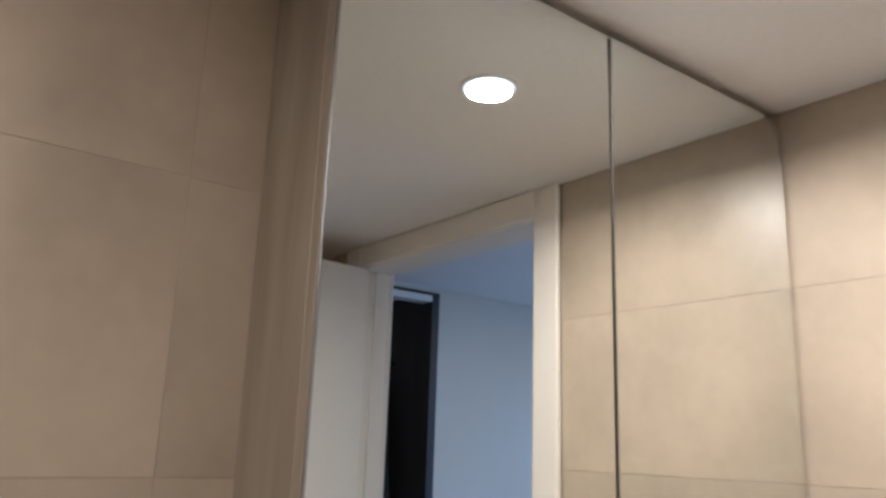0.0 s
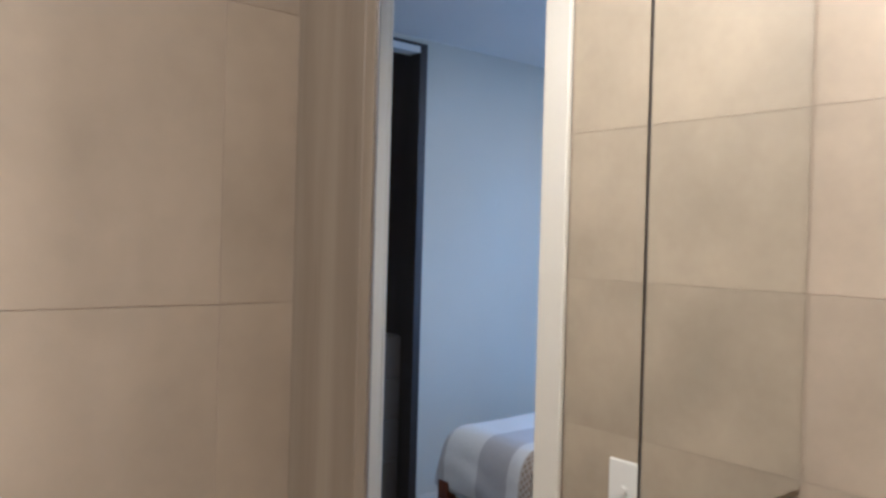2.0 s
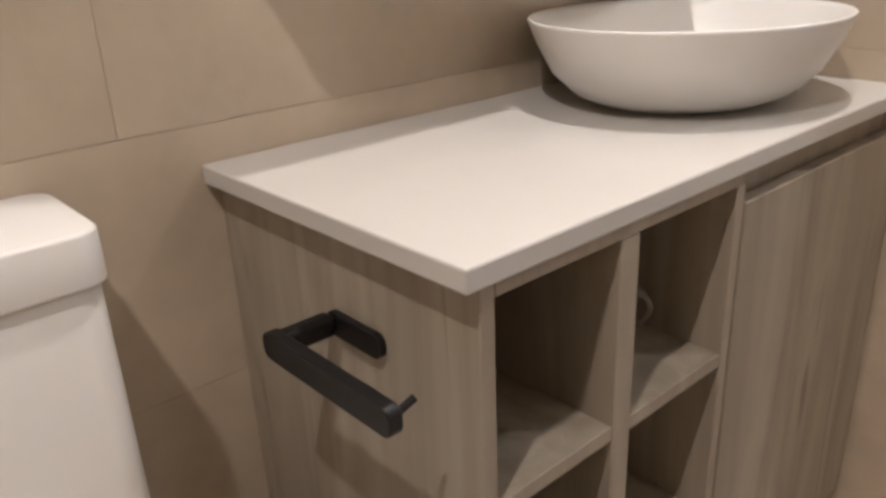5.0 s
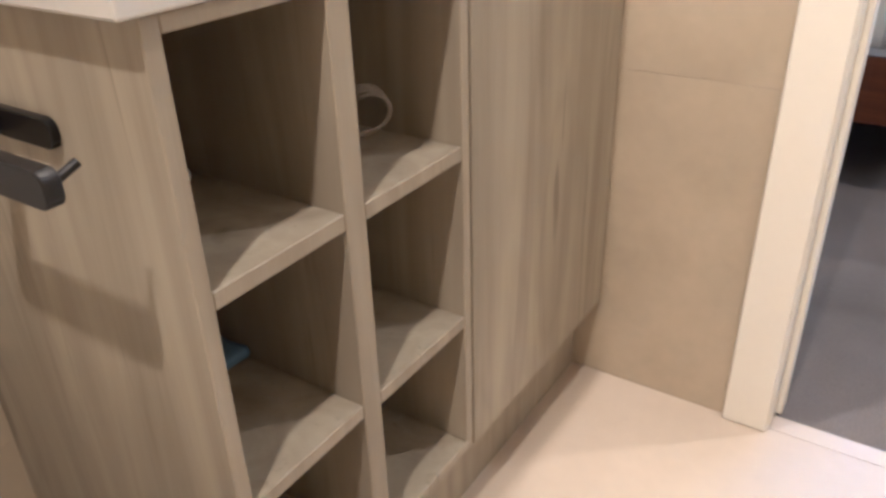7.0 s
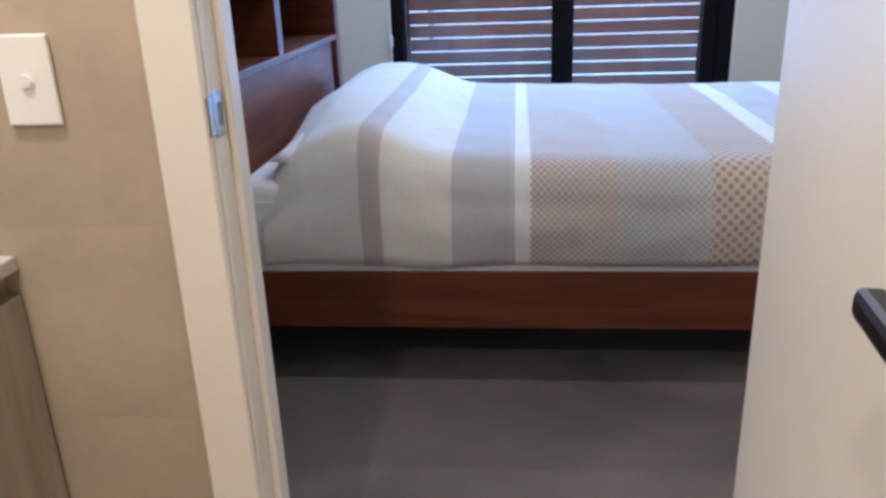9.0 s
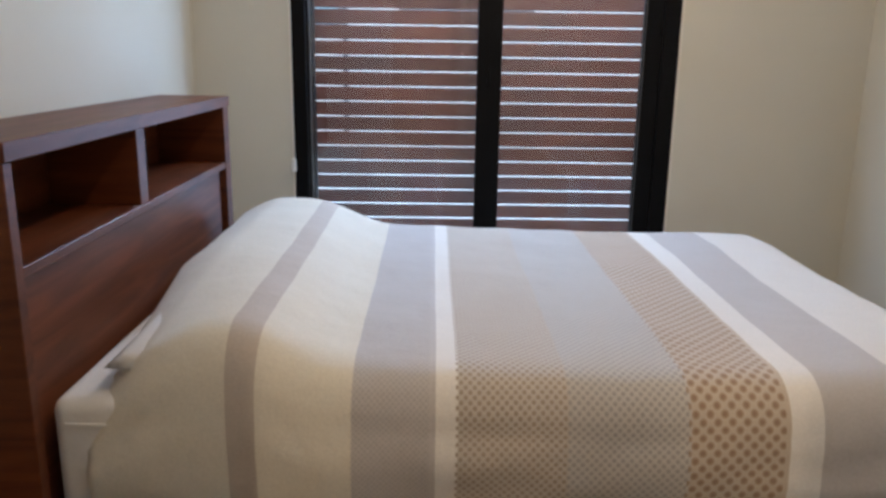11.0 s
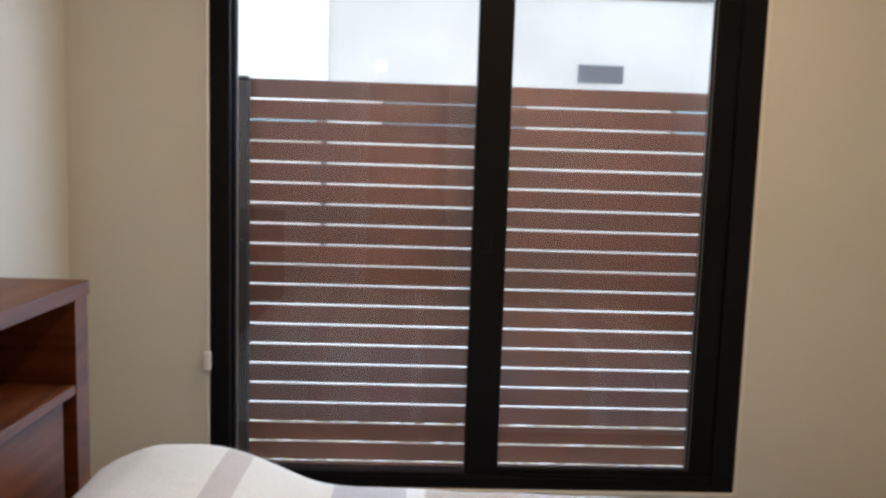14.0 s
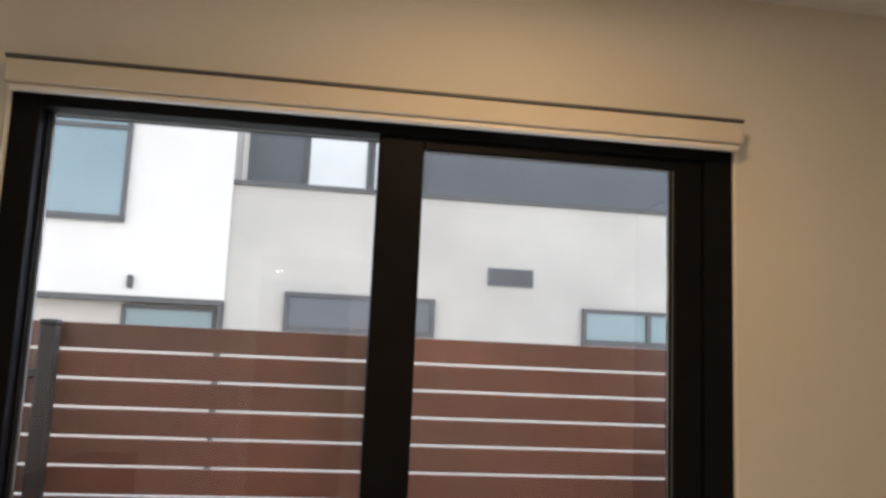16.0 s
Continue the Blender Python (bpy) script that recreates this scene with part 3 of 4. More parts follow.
def toilet():
    t = thing("toilet", (0.3, -1.19, FZ), "white ceramic close-coupled toilet beside the vanity", "toilet")
    part("cistern", pill((0.002, -1.375, 0.42), (0.150, -1.005, 0.8205), 0.024, 2, 0.003), CERAMIC, t, smooth=True)
    part("cistern_lid", pill((0.001, -1.380, 0.821), (0.156, -1.000, 0.869), 0.024, 2, 0.0035), CERAMIC, t, smooth=True)
    part("flush_button", lathe([(0.026, 0.0), (0.026, 0.004), (0.022, 0.006), (0.002, 0.006)], 32, (0.078, -1.19, 0.8692)), CHROME, t)
    part("pan", lathe([(0.13, 0.0), (0.135, 0.02), (0.14, 0.20), (0.17, 0.34), (0.185, 0.40), (0.175, 0.405)], 48, (0.36, -1.19, FZ), 1.35, 0.95), CERAMIC, t, smooth=True)
    part("seat", lathe([(0.188, 0.0), (0.192, 0.008), (0.190, 0.022), (0.17, 0.030), (0.01, 0.034)], 48, (0.36, -1.19, FZ + 0.4055), 1.35, 0.97), PLASTIC, t, "closed white seat and cover", smooth=True)


toilet()


def downlight(x, y, z, label):
    d = thing("downlight", (x, y, z), label, "downlight", "recessed ceiling downlights")
    part("bezel", lathe([(0.037, -0.0005), (0.047, -0.0005), (0.047, -0.004), (0.044, -0.006), (0.037, -0.005)], 48, (x, y, z)), WHITE_PAINT, d)
    part("diffuser", lathe([(0.036, -0.0062), (0.036, -0.0068), (0.002, -0.0068)], 48, (x, y, z)), GLOW, d, "glowing warm white diffuser")


downlight(0.395, -0.43, CB, "round white recessed downlight, lit, in the bathroom ceiling")
downlight(0.74, -1.56, CB, "round white recessed downlight, lit, in the bathroom ceiling")
# unseen fitting, added to go with the bedroom fill lamp
downlight(1.55, 0.70, CBED, "round white recessed downlight, lit, in the bedroom ceiling")
downlight(1.60, 2.50, CBED, "round white recessed downlight, lit, in the bedroom ceiling")


def light_switch():
    s = thing("light_switch", (0.487, 0, 1.09), "white plastic light switch plate on the tiled wall", "light switch")
    part("plate", boxes(((0.451, -0.008, 1.039), (0.523, -0.0005, 1.154), 0.003, 2)), PLASTIC, s)
    part("button_ring", cyl(bmesh.new(), (0.487, -0.0082, 1.0965), (0.487, -0.0094, 1.0965), 0.0115, 24), PLASTIC, s)
    part("button", cyl(bmesh.new(), (0.487, -0.0095, 1.0965), (0.487, -0.0125, 1.0965), 0.0088, 24, 0.0078), PLASTIC, s)


light_switch()


def coiled_tube():
    cu = bpy.data.curves.new("coiled_tube", "CURVE")
    cu.dimensions, cu.bevel_depth, cu.bevel_resolution = "3D", 0.0021, 3
    sp = cu.splines.new("POLY")
    n = 64
    sp.points.add(n - 1)
    for i in range(n):
        a = i * 0.25
        sp.points[i].co = (0.298 + 0.0008 * a + (0.016 - 0.0001 * a) * math.cos(a), -0.487 + (0.027 - 0.0005 * a) * math.cos(a), 0.6585 + (0.030 - 0.0007 * a) * math.sin(a), 1)
    cu.materials.append(CLEAR_PLASTIC)
    tagged(new("coiled_tube", cu), "coil of clear plastic tube on an open shelf", "tube")


coiled_tube()


def folded_cloth():
    """A cloth folded in two, with a soft fold and a wavy top."""
    bm = bmesh.new()
    n, rows = 14, []
    outline = [(u / 10, 0.0022) for u in range(11)] + [(1.03, 0.008)] + [(1 - u / 10, 0.0145) for u in range(11)]
    for j in range(n + 1):
        v = j / n
        row = []
        for u, h in outline:
            x, y = 0.105 + 0.135 * u, -0.775 + 0.12 * v
            lift = 0.006 * noise.noise(Vector((x * 28, y * 28, 1.5))) + 0.004 * math.sin(v * 3.1) * u
            row.append(bm.verts.new((x + 0.012 * (v - 0.5) * (v - 0.5), y + 0.01 * noise.noise(Vector((u * 3, v, 7))), 0.4065 + h + (lift if h > 0.005 else 0.0))))
        rows.append(row)
    for p, q in zip(rows, rows[1:]):
        for i in range(len(outline) - 1):
            bm.faces.new((p[i], p[i + 1], q[i + 1], q[i]))
    ob = part("cleaning_cloth", bm, TEAL, smooth=True)
    sol = ob.modifiers.new("thickness", "SOLIDIFY")
    sol.thickness, sol.offset = 0.002, 0.0
    tagged(ob, "pale blue cleaning cloth folded on an open shelf", "cloth")


folded_cloth()
tagged(part("scrubbing_brush", boxes(((0.165, -0.722, 0.6285), (0.232, -0.672, 0.646), 0.008, 3)), PLASTIC), "small pale brush lying on an open shelf", "brush")


# ---- bedroom things ----
def bed():
    x0, x1, y0, y1 = 0.29, 2.33, 1.118, 2.68
    b = thing("bed_frame", (1.3, 1.9, 0.018), "dark walnut bed frame with a bookcase headboard", "bed")
    part("side_rail", boxes(((x0 + 0.002, y0, 0.209), (x1 - 0.03, y0 + 0.028, 0.385), 0.003, 2)), WALNUT, b)
    part("side_rail", boxes(((x0 + 0.002, y1 - 0.028, 0.209), (x1 - 0.03, y1, 0.385), 0.003, 2)), WALNUT, b)
    part("footboard", boxes(((x1 - 0.029, y0 - 0.01, 0.14), (x1, y1 + 0.01, 0.43), 0.004, 2)), WALNUT_Y, b)
    for y in (y0 - 0.03, y1 + 0.012):
        part("foot_post", boxes(((x1 - 0.03, y, 0.018), (x1 + 0.03, y + 0.018, 0.455), 0.003, 2)), WALNUT, b)
    part("slat_base", boxes(((x0 + 0.002, y0 + 0.03, 0.335), (x1 - 0.031, y1 - 0.03, 0.36))), WALNUT, b)
    part("centre_leg", boxes(((1.28, 1.87, 0.018), (1.34, 1.93, 0.334))), WALNUT, b)
    hx0, hx1, hy0, hy1 = 0.02, 0.288, 1.075, 2.725
    part("headboard_top", boxes(((hx0, hy0, 1.15), (hx1 + 0.006, hy1, 1.189), 0.003, 2)), WALNUT_Y, b)
    for a, c in ((hy0 + 0.002, hy0 + 0.035), (hy1 - 0.075, hy1 - 0.002)):
        part("headboard_side", boxes(((hx0, a, 0.018), (hx1, c, 1.1495), 0.002)), WALNUT, b)
    part("headboard_shelf", boxes(((hx0, hy0 + 0.0355, 0.915), (hx1 - 0.002, hy1 - 0.0755, 0.94), 0.002)), WALNUT_Y, b)
    part("headboard_back", boxes(((hx0, hy0 + 0.0355, 0.15), (hx0 + 0.012, hy1 - 0.0755, 0.9145))), WALNUT_Y, b)
    part("headboard_back", boxes(((hx0, hy0 + 0.0355, 0.9405), (hx0 + 0.012, hy1 - 0.0755, 1.1495))), WALNUT_Y, b)
    part("headboard_panel", boxes(((hx1 - 0.045, hy0 + 0.0355, 0.15), (hx1 - 0.020, hy1 - 0.105, 0.9145), 0.002)), WALNUT_Y, b)
    part("headboard_divider", boxes(((hx0 + 0.0125, 1.76, 0.9405), (hx1 - 0.004, 1.82, 1.1495), 0.002)), WALNUT, b)


bed()
mattress = tagged(part("mattress", boxes(((0.295, 1.128, 0.361), (2.30, 2.665, 0.648), 0.03, 4)), SHEET, smooth=True), "mattress in a white cotton sheet on the bed", "mattress")
for lo, hi in (((0.325, 1.1245, 0.592), (2.27, 1.1285, 0.598)), ((0.2915, 1.158, 0.592), (0.2955, 2.635, 0.598))):
    part("piping", boxes((lo, hi, 0.0015, 2)), SHEET, mattress)


def pillow(at, size, tilt):
    """A plump pillow: two puffed sheets joined along a seam."""
    bm = bmesh.new()
    bmesh.ops.create_grid(bm, x_segments=20, y_segments=14, size=1)
    for v in bm.verts:
        u, w = v.co.x, v.co.y
        h = max(0.0, (1 - abs(u) ** 2.6) * (1 - abs(w) ** 2.6)) ** 0.55
        v.co.z = h * (1 + 0.10 * noise.noise(Vector((u * 2, w * 2, at[1] * 5))))
    low = bmesh.ops.duplicate(bm, geom=bm.verts[:] + bm.edges[:] + bm.faces[:])["geom"]
    for v in [g for g in low if isinstance(g, bmesh.types.BMVert)]:
        v.co.z *= -0.45
    bmesh.ops.remove_doubles(bm, verts=bm.verts, dist=0.001)
    m = Matrix.Translation(at) @ Matrix.Rotation(radians(tilt), 4, "Y") @ Matrix.Diagonal((*size, 1))
    bmesh.ops.transform(bm, matrix=m, verts=bm.verts)
    return tagged(part("pillow", bm, SHEET, smooth=True), "plump white cotton pillow half under the bedspread", "pillow", "pillows on the bed")


pillow((0.632, 1.53, 0.688), (0.235, 0.36, 0.062), 4)
pillow((0.632, 2.28, 0.690), (0.235, 0.34, 0.062), 4)


def bedside_table():
    x0, x1, y0, y1, top = 0.016, 0.350, 0.66, 1.0735, 0.405
    t = thing("bedside_table", (0.18, 0.87, 0.018), "low dark walnut bedside table beside the bed", "bedside table")
    part("tabletop", boxes(((x0, y0, top - 0.022), (x1 + 0.004, y1, top), 0.003, 2)), WALNUT_Y, t)
    for y in (y0 + 0.004, y1 - 0.022):
        part("side_panel", boxes(((x0, y, 0.018), (x1 - 0.02, y + 0.018, top - 0.0225), 0.002)), WALNUT, t)
    for z in (0.075, 0.226):
        front = part("drawer_front", boxes(((x1 - 0.0195, y0 + 0.004, z), (x1, y1 - 0.004, z + 0.148), 0.003, 2)), WALNUT_Y, t)
        part("knob", cyl(bmesh.new(), (x1 + 0.0005, 0.867, z + 0.074), (x1 + 0.018, 0.867, z + 0.074), 0.011, 16), CHROME, front)
    part("bottom_panel", boxes(((x0, y0 + 0.0225, 0.06), (x1 - 0.02, y1 - 0.0225, 0.074))), WALNUT, t)
    part("plinth", boxes(((x1 - 0.035, y0 + 0.0225, 0.018), (x1 - 0.021, y1 - 0.0225, 0.0595))), WALNUT, t)


bedside_table()


def duvet_height(x, y):
    """Top of the bedspread: flat over the mattress, humped over the pillows."""
    hump = math.exp(-abs((x - 0.555) / 0.258) ** 3)
    z = 0.682 + 0.116 * hump - 0.03 * max(0.0, 1 - (x - 0.38) / 0.12) - 0.15 * max(0.0, 1 - (x - 0.38) / 0.32) ** 1.5 * max(0.0, 1 - (y - 1.125) / 0.7) + 0.012 * math.exp(-((x - 1.05) / 0.3) ** 2)
    return z + 0.012 * noise.noise(Vector((x * 2.1, y * 2.1, 0.3))) + 0.005 * noise.noise(Vector((x * 7, y * 6, 2.0)))


def bedspread():
    """A quilt that lies over the bed and hangs down both long sides and the foot."""
    x0, x1, y0, y1, hem, r = 0.372, 2.375, 1.125, 2.675, 0.412, 0.10
    rf = 0.065
    nx = 150

    def section(x):
        """Points across the bed from hem to hem."""
        zt, zt2 = duvet_height(x, 1.2), duvet_height(x, 2.6)
        foot = max(0.0, (x - (x1 - rf)) / rf)
        drop = rf * (1 - math.sqrt(max(0.0, 1 - foot * foot)))
        inset = 0.012 * max(0.0, (x0 + 0.13 - x) / 0.13)
        pts = []
        for i in range(9):
            z = hem + (zt - r - drop - hem) * i / 8
            bulge = 0.012 * math.sin(math.pi * i / 8) + 0.010 * noise.noise(Vector((x * 5, i * 0.3, 4.0)))
            pts.append((y0 + inset - bulge, z + (0.012 * noise.noise(Vector((x * 3, 0, 9))) if i == 0 else 0)))
        for i in range(1, 9):
            a = math.pi / 2 * i / 8
            pts.append((y0 + inset + r * (1 - math.cos(a)), zt - r + r * math.sin(a) - drop))
        for i in range(1, 40):
            y = y0 + r + (y1 - y0 - 2 * r) * i / 40
            pts.append((y, duvet_height(x, y) - drop))
        for i in range(9):
            a = math.pi / 2 * (1 - i / 8)
            pts.append((y1 - r + r * math.cos(a), zt2 - r + r * math.sin(a) - drop))
        for i in range(7, -1, -1):
            pts.append((y1 + 0.004 * (8 - i), hem + (zt2 - r - drop - hem) * i / 8))
        return pts

    secs = [(x0 + (x1 - x0) * i / nx, section(x0 + (x1 - x0) * i / nx)) for i in range(nx + 1)]
    last = secs[-1][1]
    for k in range(1, 7):
        secs.append((x1 + 0.012 * math.sin(math.pi * k / 6) + 0.002 * k, [(y, hem - 0.001 * k + (z - hem) * (1 - k / 6)) for y, z in last]))
    bm = bmesh.new()
    uvl = bm.loops.layers.uv.new("cloth")
    rows, along = [], x0
    for n, (u, pts) in enumerate(secs):
        row, run = [], [0.0]
        for i, (y, z) in enumerate(pts):
            if i:
                run.append(run[-1] + math.hypot(y - pts[i - 1][0], z - pts[i - 1][1]))
            row.append(bm.verts.new((u, y, z)))
        if n:
            along += (u - secs[n - 1][0]) if n <= nx else (row[32].co - rows[-1][0][32].co).length
        rows.append((row, along, run if n <= nx else rows[-1][2]))
    for (ra, ua, aa), (rb, ub, ab) in zip(rows, rows[1:]):
        for i in range(len(ra) - 1):
            f = bm.faces.new((ra[i], ra[i + 1], rb[i + 1], rb[i]))
            for lp, uvc in zip(f.loops, ((ua, aa[i]), (ua, aa[i + 1]), (ub, ab[i + 1]), (ub, ab[i]))):
                lp[uvl].uv = uvc
    ob = part("bedspread", bm, DUVET, smooth=True)
    sol = ob.modifiers.new("thickness", "SOLIDIFY")
    sol.thickness, sol.offset = 0.016, 1.0
    tagged(ob, "cream and grey striped quilted bedspread over the bed", "bedspread")


bedspread()


def window():
    w = thing("window_1", ((WL + WR) / 2, WY + 0.05, WZ0), "tall black aluminium sliding window with two panes", "window", kind="structure")
    ya, yb = WY + 0.002, WY + 0.10
    part("frame_side", boxes(((WL, ya, WZ0), (WL + 0.062, yb, WZ1), 0.002)), ALU, w)
    part("glazing_bead", boxes(((WL + 0.0625, WY + 0.040, WZ0 + 0.0405), (WL + 0.0695, WY + 0.075, WZ1 - 0.0285), 0.001)), ALU, w)
    part("frame_side", boxes(((WR - 0.075, ya, WZ0), (WR, yb, WZ1), 0.002)), ALU, w)
    part("frame_head", boxes(((WL + 0.0625, ya, WZ1 - 0.028), (WR - 0.0755, yb, WZ1), 0.002)), ALU, w)
    part("frame_sill", boxes(((WL + 0.0625, ya, WZ0), (WR - 0.0755, yb, WZ0 + 0.04), 0.002)), ALU, w)
    part("track_lip", boxes(((WL + 0.0625, WY + 0.004, WZ0 + 0.0402), (WR - 0.0755, WY + 0.010, WZ0 + 0.052))), ALU, w)
    part("mullion", boxes(((1.29, WY + 0.012, WZ0 + 0.0405), (1.402, WY + 0.05, WZ1 - 0.0285), 0.003)), ALU, w)
    s0, s1, z0, z1 = 1.402, WR - 0.0757, WZ0 + 0.0405, WZ1 - 0.0285
    part("sash_stile", boxes(((s1 - 0.075, WY + 0.014, z0), (s1, WY + 0.048, z1), 0.003)), ALU, w)
    part("sash_rail", boxes(((s0 + 0.0005, WY + 0.014, z1 - 0.030), (s1 - 0.0755, WY + 0.048, z1), 0.003)), ALU, w)
    part("sash_rail", boxes(((s0 + 0.0005, WY + 0.014, z0), (s1 - 0.0755, WY + 0.048, z0 + 0.030), 0.003)), ALU, w)
    part("latch", boxes(((1.335, WY + 0.003, 1.22), (1.352, WY + 0.0118, 1.30), 0.003, 2)), ALU, w)
    part("gasket", boxes(((WL + 0.070, WY + 0.058, WZ0 + 0.0405), (WL + 0.076, WY + 0.072, WZ1 - 0.0285), 0.001)), GASKET, w, "grey glazing gasket")
    part("glazing_bead", boxes(((s1 - 0.0895, WY + 0.024, z0 + 0.031), (s1 - 0.0757, WY + 0.036, z1 - 0.031), 0.001)), ALU, w)
    for x in (s1 - 0.0897, s1 - 0.079):
        part("gasket", boxes(((x, WY + 0.0205, z0 + 0.031), (x + 0.003, WY + 0.0238, z1 - 0.031), 0.0008)), GASKET, w, "grey glazing gasket")
    for lo, hi in (((WL + 0.0765, WY + 0.064, WZ0 + 0.041), (1.29, WY + 0.068, WZ1 - 0.029)), ((s0 + 0.001, WY + 0.029, z0 + 0.0305), (s1 - 0.090, WY + 0.033, z1 - 0.0305))):
        g = part("pane", boxes((lo, hi)), GLASS, w, "clear window glass")
        g.visible_shadow = False
    part("reveal", boxes(((WL - 0.0115, WY - 0.004, WZ0 - 0.011), (WL - 0.0005, WY + 0.119, WZ1 + 0.011), 0.001)), WHITE_PAINT, w)
    part("reveal", boxes(((WR + 0.0005, WY - 0.004, WZ0 - 0.011), (WR + 0.0115, WY + 0.119, WZ1 + 0.011), 0.001)), WHITE_PAINT, w)
    part("window_sill", boxes(((WL, WY - 0.012, WZ0 - 0.0115), (WR, WY + 0.119, WZ0 - 0.0005), 0.001)), WHITE_PAINT, w)
    part("reveal", boxes(((WL, WY - 0.003, WZ1 + 0.0005), (WR, WY + 0.119, WZ1 + 0.0115), 0.001)), WHITE_PAINT, w)


window()


def blind():
    b = thing("roller_blind", (1.326, WY, 2.33), "cream roller blind, wound up above the window", "blind")
    x0, x1 = WL - 0.004, WR + 0.004
    part("pelmet", boxes(((x0, WY - 0.052, 2.308), (x1, WY - 0.0005, 2.362), 0.004, 2)), BLIND, b)
    part("cover", boxes(((x0, WY - 0.056, 2.3625), (x1, WY - 0.0005, 2.370), 0.001)), FRAME_DARK, b, "dark strip along the top")
    part("bottom_rail", cyl(bmesh.new(), (x0 + 0.01, WY - 0.035, 2.299), (x1 - 0.01, WY - 0.035, 2.299), 0.009, 16), WHITE_PAINT, b, "white rounded bottom rail")
    part("chain", cyl(bmesh.new(), (x0 + 0.006, WY - 0.026, 0.846), (x0 + 0.006, WY - 0.026, 2.306), 0.0016, 8), PLASTIC, b)
    part("chain_clip", boxes(((x0 - 0.008, WY - 0.032, 0.816), (x0 + 0.012, WY - 0.0045, 0.876), 0.004, 2)), PLASTIC, b, "clear chain tensioner")


blind()


def robe():
    r = thing("wardrobe", (BX + 0.3, 1.0, 0.018), "built-in wardrobe with dark jambs and grey drawers", "wardrobe")
    part("jamb", boxes(((BX - 0.012, RY1 - 0.055, 0.018), (BX + 0.60, RY1 - 0.003, 2.690), 0.002)), ROBE_JAMB, r)
    part("jamb", boxes(((BX - 0.012, RY0 + 0.003, 0.018), (BX + 0.60, RY0 + 0.055, 2.690), 0.002)), ROBE_JAMB, r)
    part("head_track", boxes(((BX - 0.012, RY0 + 0.056, 2.635), (BX + 0.09, RY1 - 0.056, 2.672), 0.002)), PLASTIC, r, "white sliding track at the top")
    part("head_panel", boxes(((BX - 0.012, RY0 + 0.056, 2.6725), (BX + 0.09, RY1 - 0.056, 2.690), 0.002)), ROBE_JAMB, r)
    for i in range(4):
        z = 0.06 + i * 0.24
        part("drawer_front", boxes(((BX + 0.10, RY0 + 0.058, z), (BX + 0.12, RY1 - 0.058, z + 0.232), 0.002)), GREY_LAMINATE, r)
    part("drawer_body", boxes(((BX + 0.1205, RY0 + 0.058, 0.018), (BX + 0.6, RY1 - 0.058, 1.02))), GREY_LAMINATE, r)
    part("hanging_rail", cyl(bmesh.new(), (BX + 0.35, RY0 + 0.055, 2.30), (BX + 0.35, RY1 - 0.055, 2.30), 0.0125, 16), CHROME, r)
    part("bottom_track", boxes(((BX - 0.012, RY0 + 0.056, 0.018), (BX + 0.09, RY1 - 0.056, 0.03), 0.002)), PLASTIC, r)


robe()


def garment(y, low):
    bm = bmesh.new()
    box(bm, (BX + 0.14, y, low), (BX + 0.56, y + 0.08, 2.24), 0.03, 3)
    for v in bm.verts:
        k = (2.24 - v.co.z) / 0.3
        if k < 1:
            v.co.x = BX + 0.35 + (v.co.x - BX - 0.35) * (0.25 + 0.75 * max(0.0, k) ** 0.5)
    g = thing("hanging_garment", (BX + 0.35, y + 0.04, low), "dark garment on a hanger in the wardrobe", "clothes", "clothes in the wardrobe")
    part("garment_body", bm, DARK_CLOTH, g, smooth=True)
    part("hanger_hook", cyl(bmesh.new(), (BX + 0.35, y + 0.04, 2.235), (BX + 0.35, y + 0.04, 2.31), 0.003, 8), CHROME, g)


for i in range(7):
    garment(RY0 + 0.10 + i * 0.105, 1.42 + 0.05 * (i % 2))

# ---- outside ----
ground = structure("ground", boxes(((-250, WY + 0.12, -0.4), (250, 400, -0.12))), CONCRETE, "pale paved ground outside the window", "ground")

FY = WY + 0.323


def fence():
    f = thing("slat_fence", (1.3, FY, -0.12), "merbau-stained horizontal slat fence outside the window", "fence")
    pitch, h = 0.074, 0.0668
    me = mesh_of("slat", boxes(((-2.0, 0.0, 0.0), (2.0, 0.014, h), 0.0015)), SLAT)
    for i in range(20):
        for x, y in ((2.50, FY), (-1.5005, FY + 0.002)):
            s = new("slat", me)
            s.location = Vector((x, y, 1.786 - h - i * pitch)) - world_place(f)
            s.parent = f
    post = part("post", boxes(((0.464, FY - 0.046, -0.12), (0.507, FY - 0.001, 1.775), 0.008, 3)), POST, f, "charcoal steel post")
    part("post_cap", boxes(((0.462, FY - 0.048, 1.7755), (0.509, FY - 0.0005, 1.790), 0.005, 2)), POST, post)
    for x in (3.4, -1.6):
        part("post", boxes(((x, FY - 0.050, -0.12), (x + 0.05, FY - 0.001, 1.775), 0.004, 2)), POST, f, "charcoal steel post")
    for z in (1.64, 1.0, 0.4):
        part("hinge", boxes(((0.415, FY - 0.034, z), (0.4635, FY - 0.001, z + 0.022), 0.003)), POST, post)


fence()


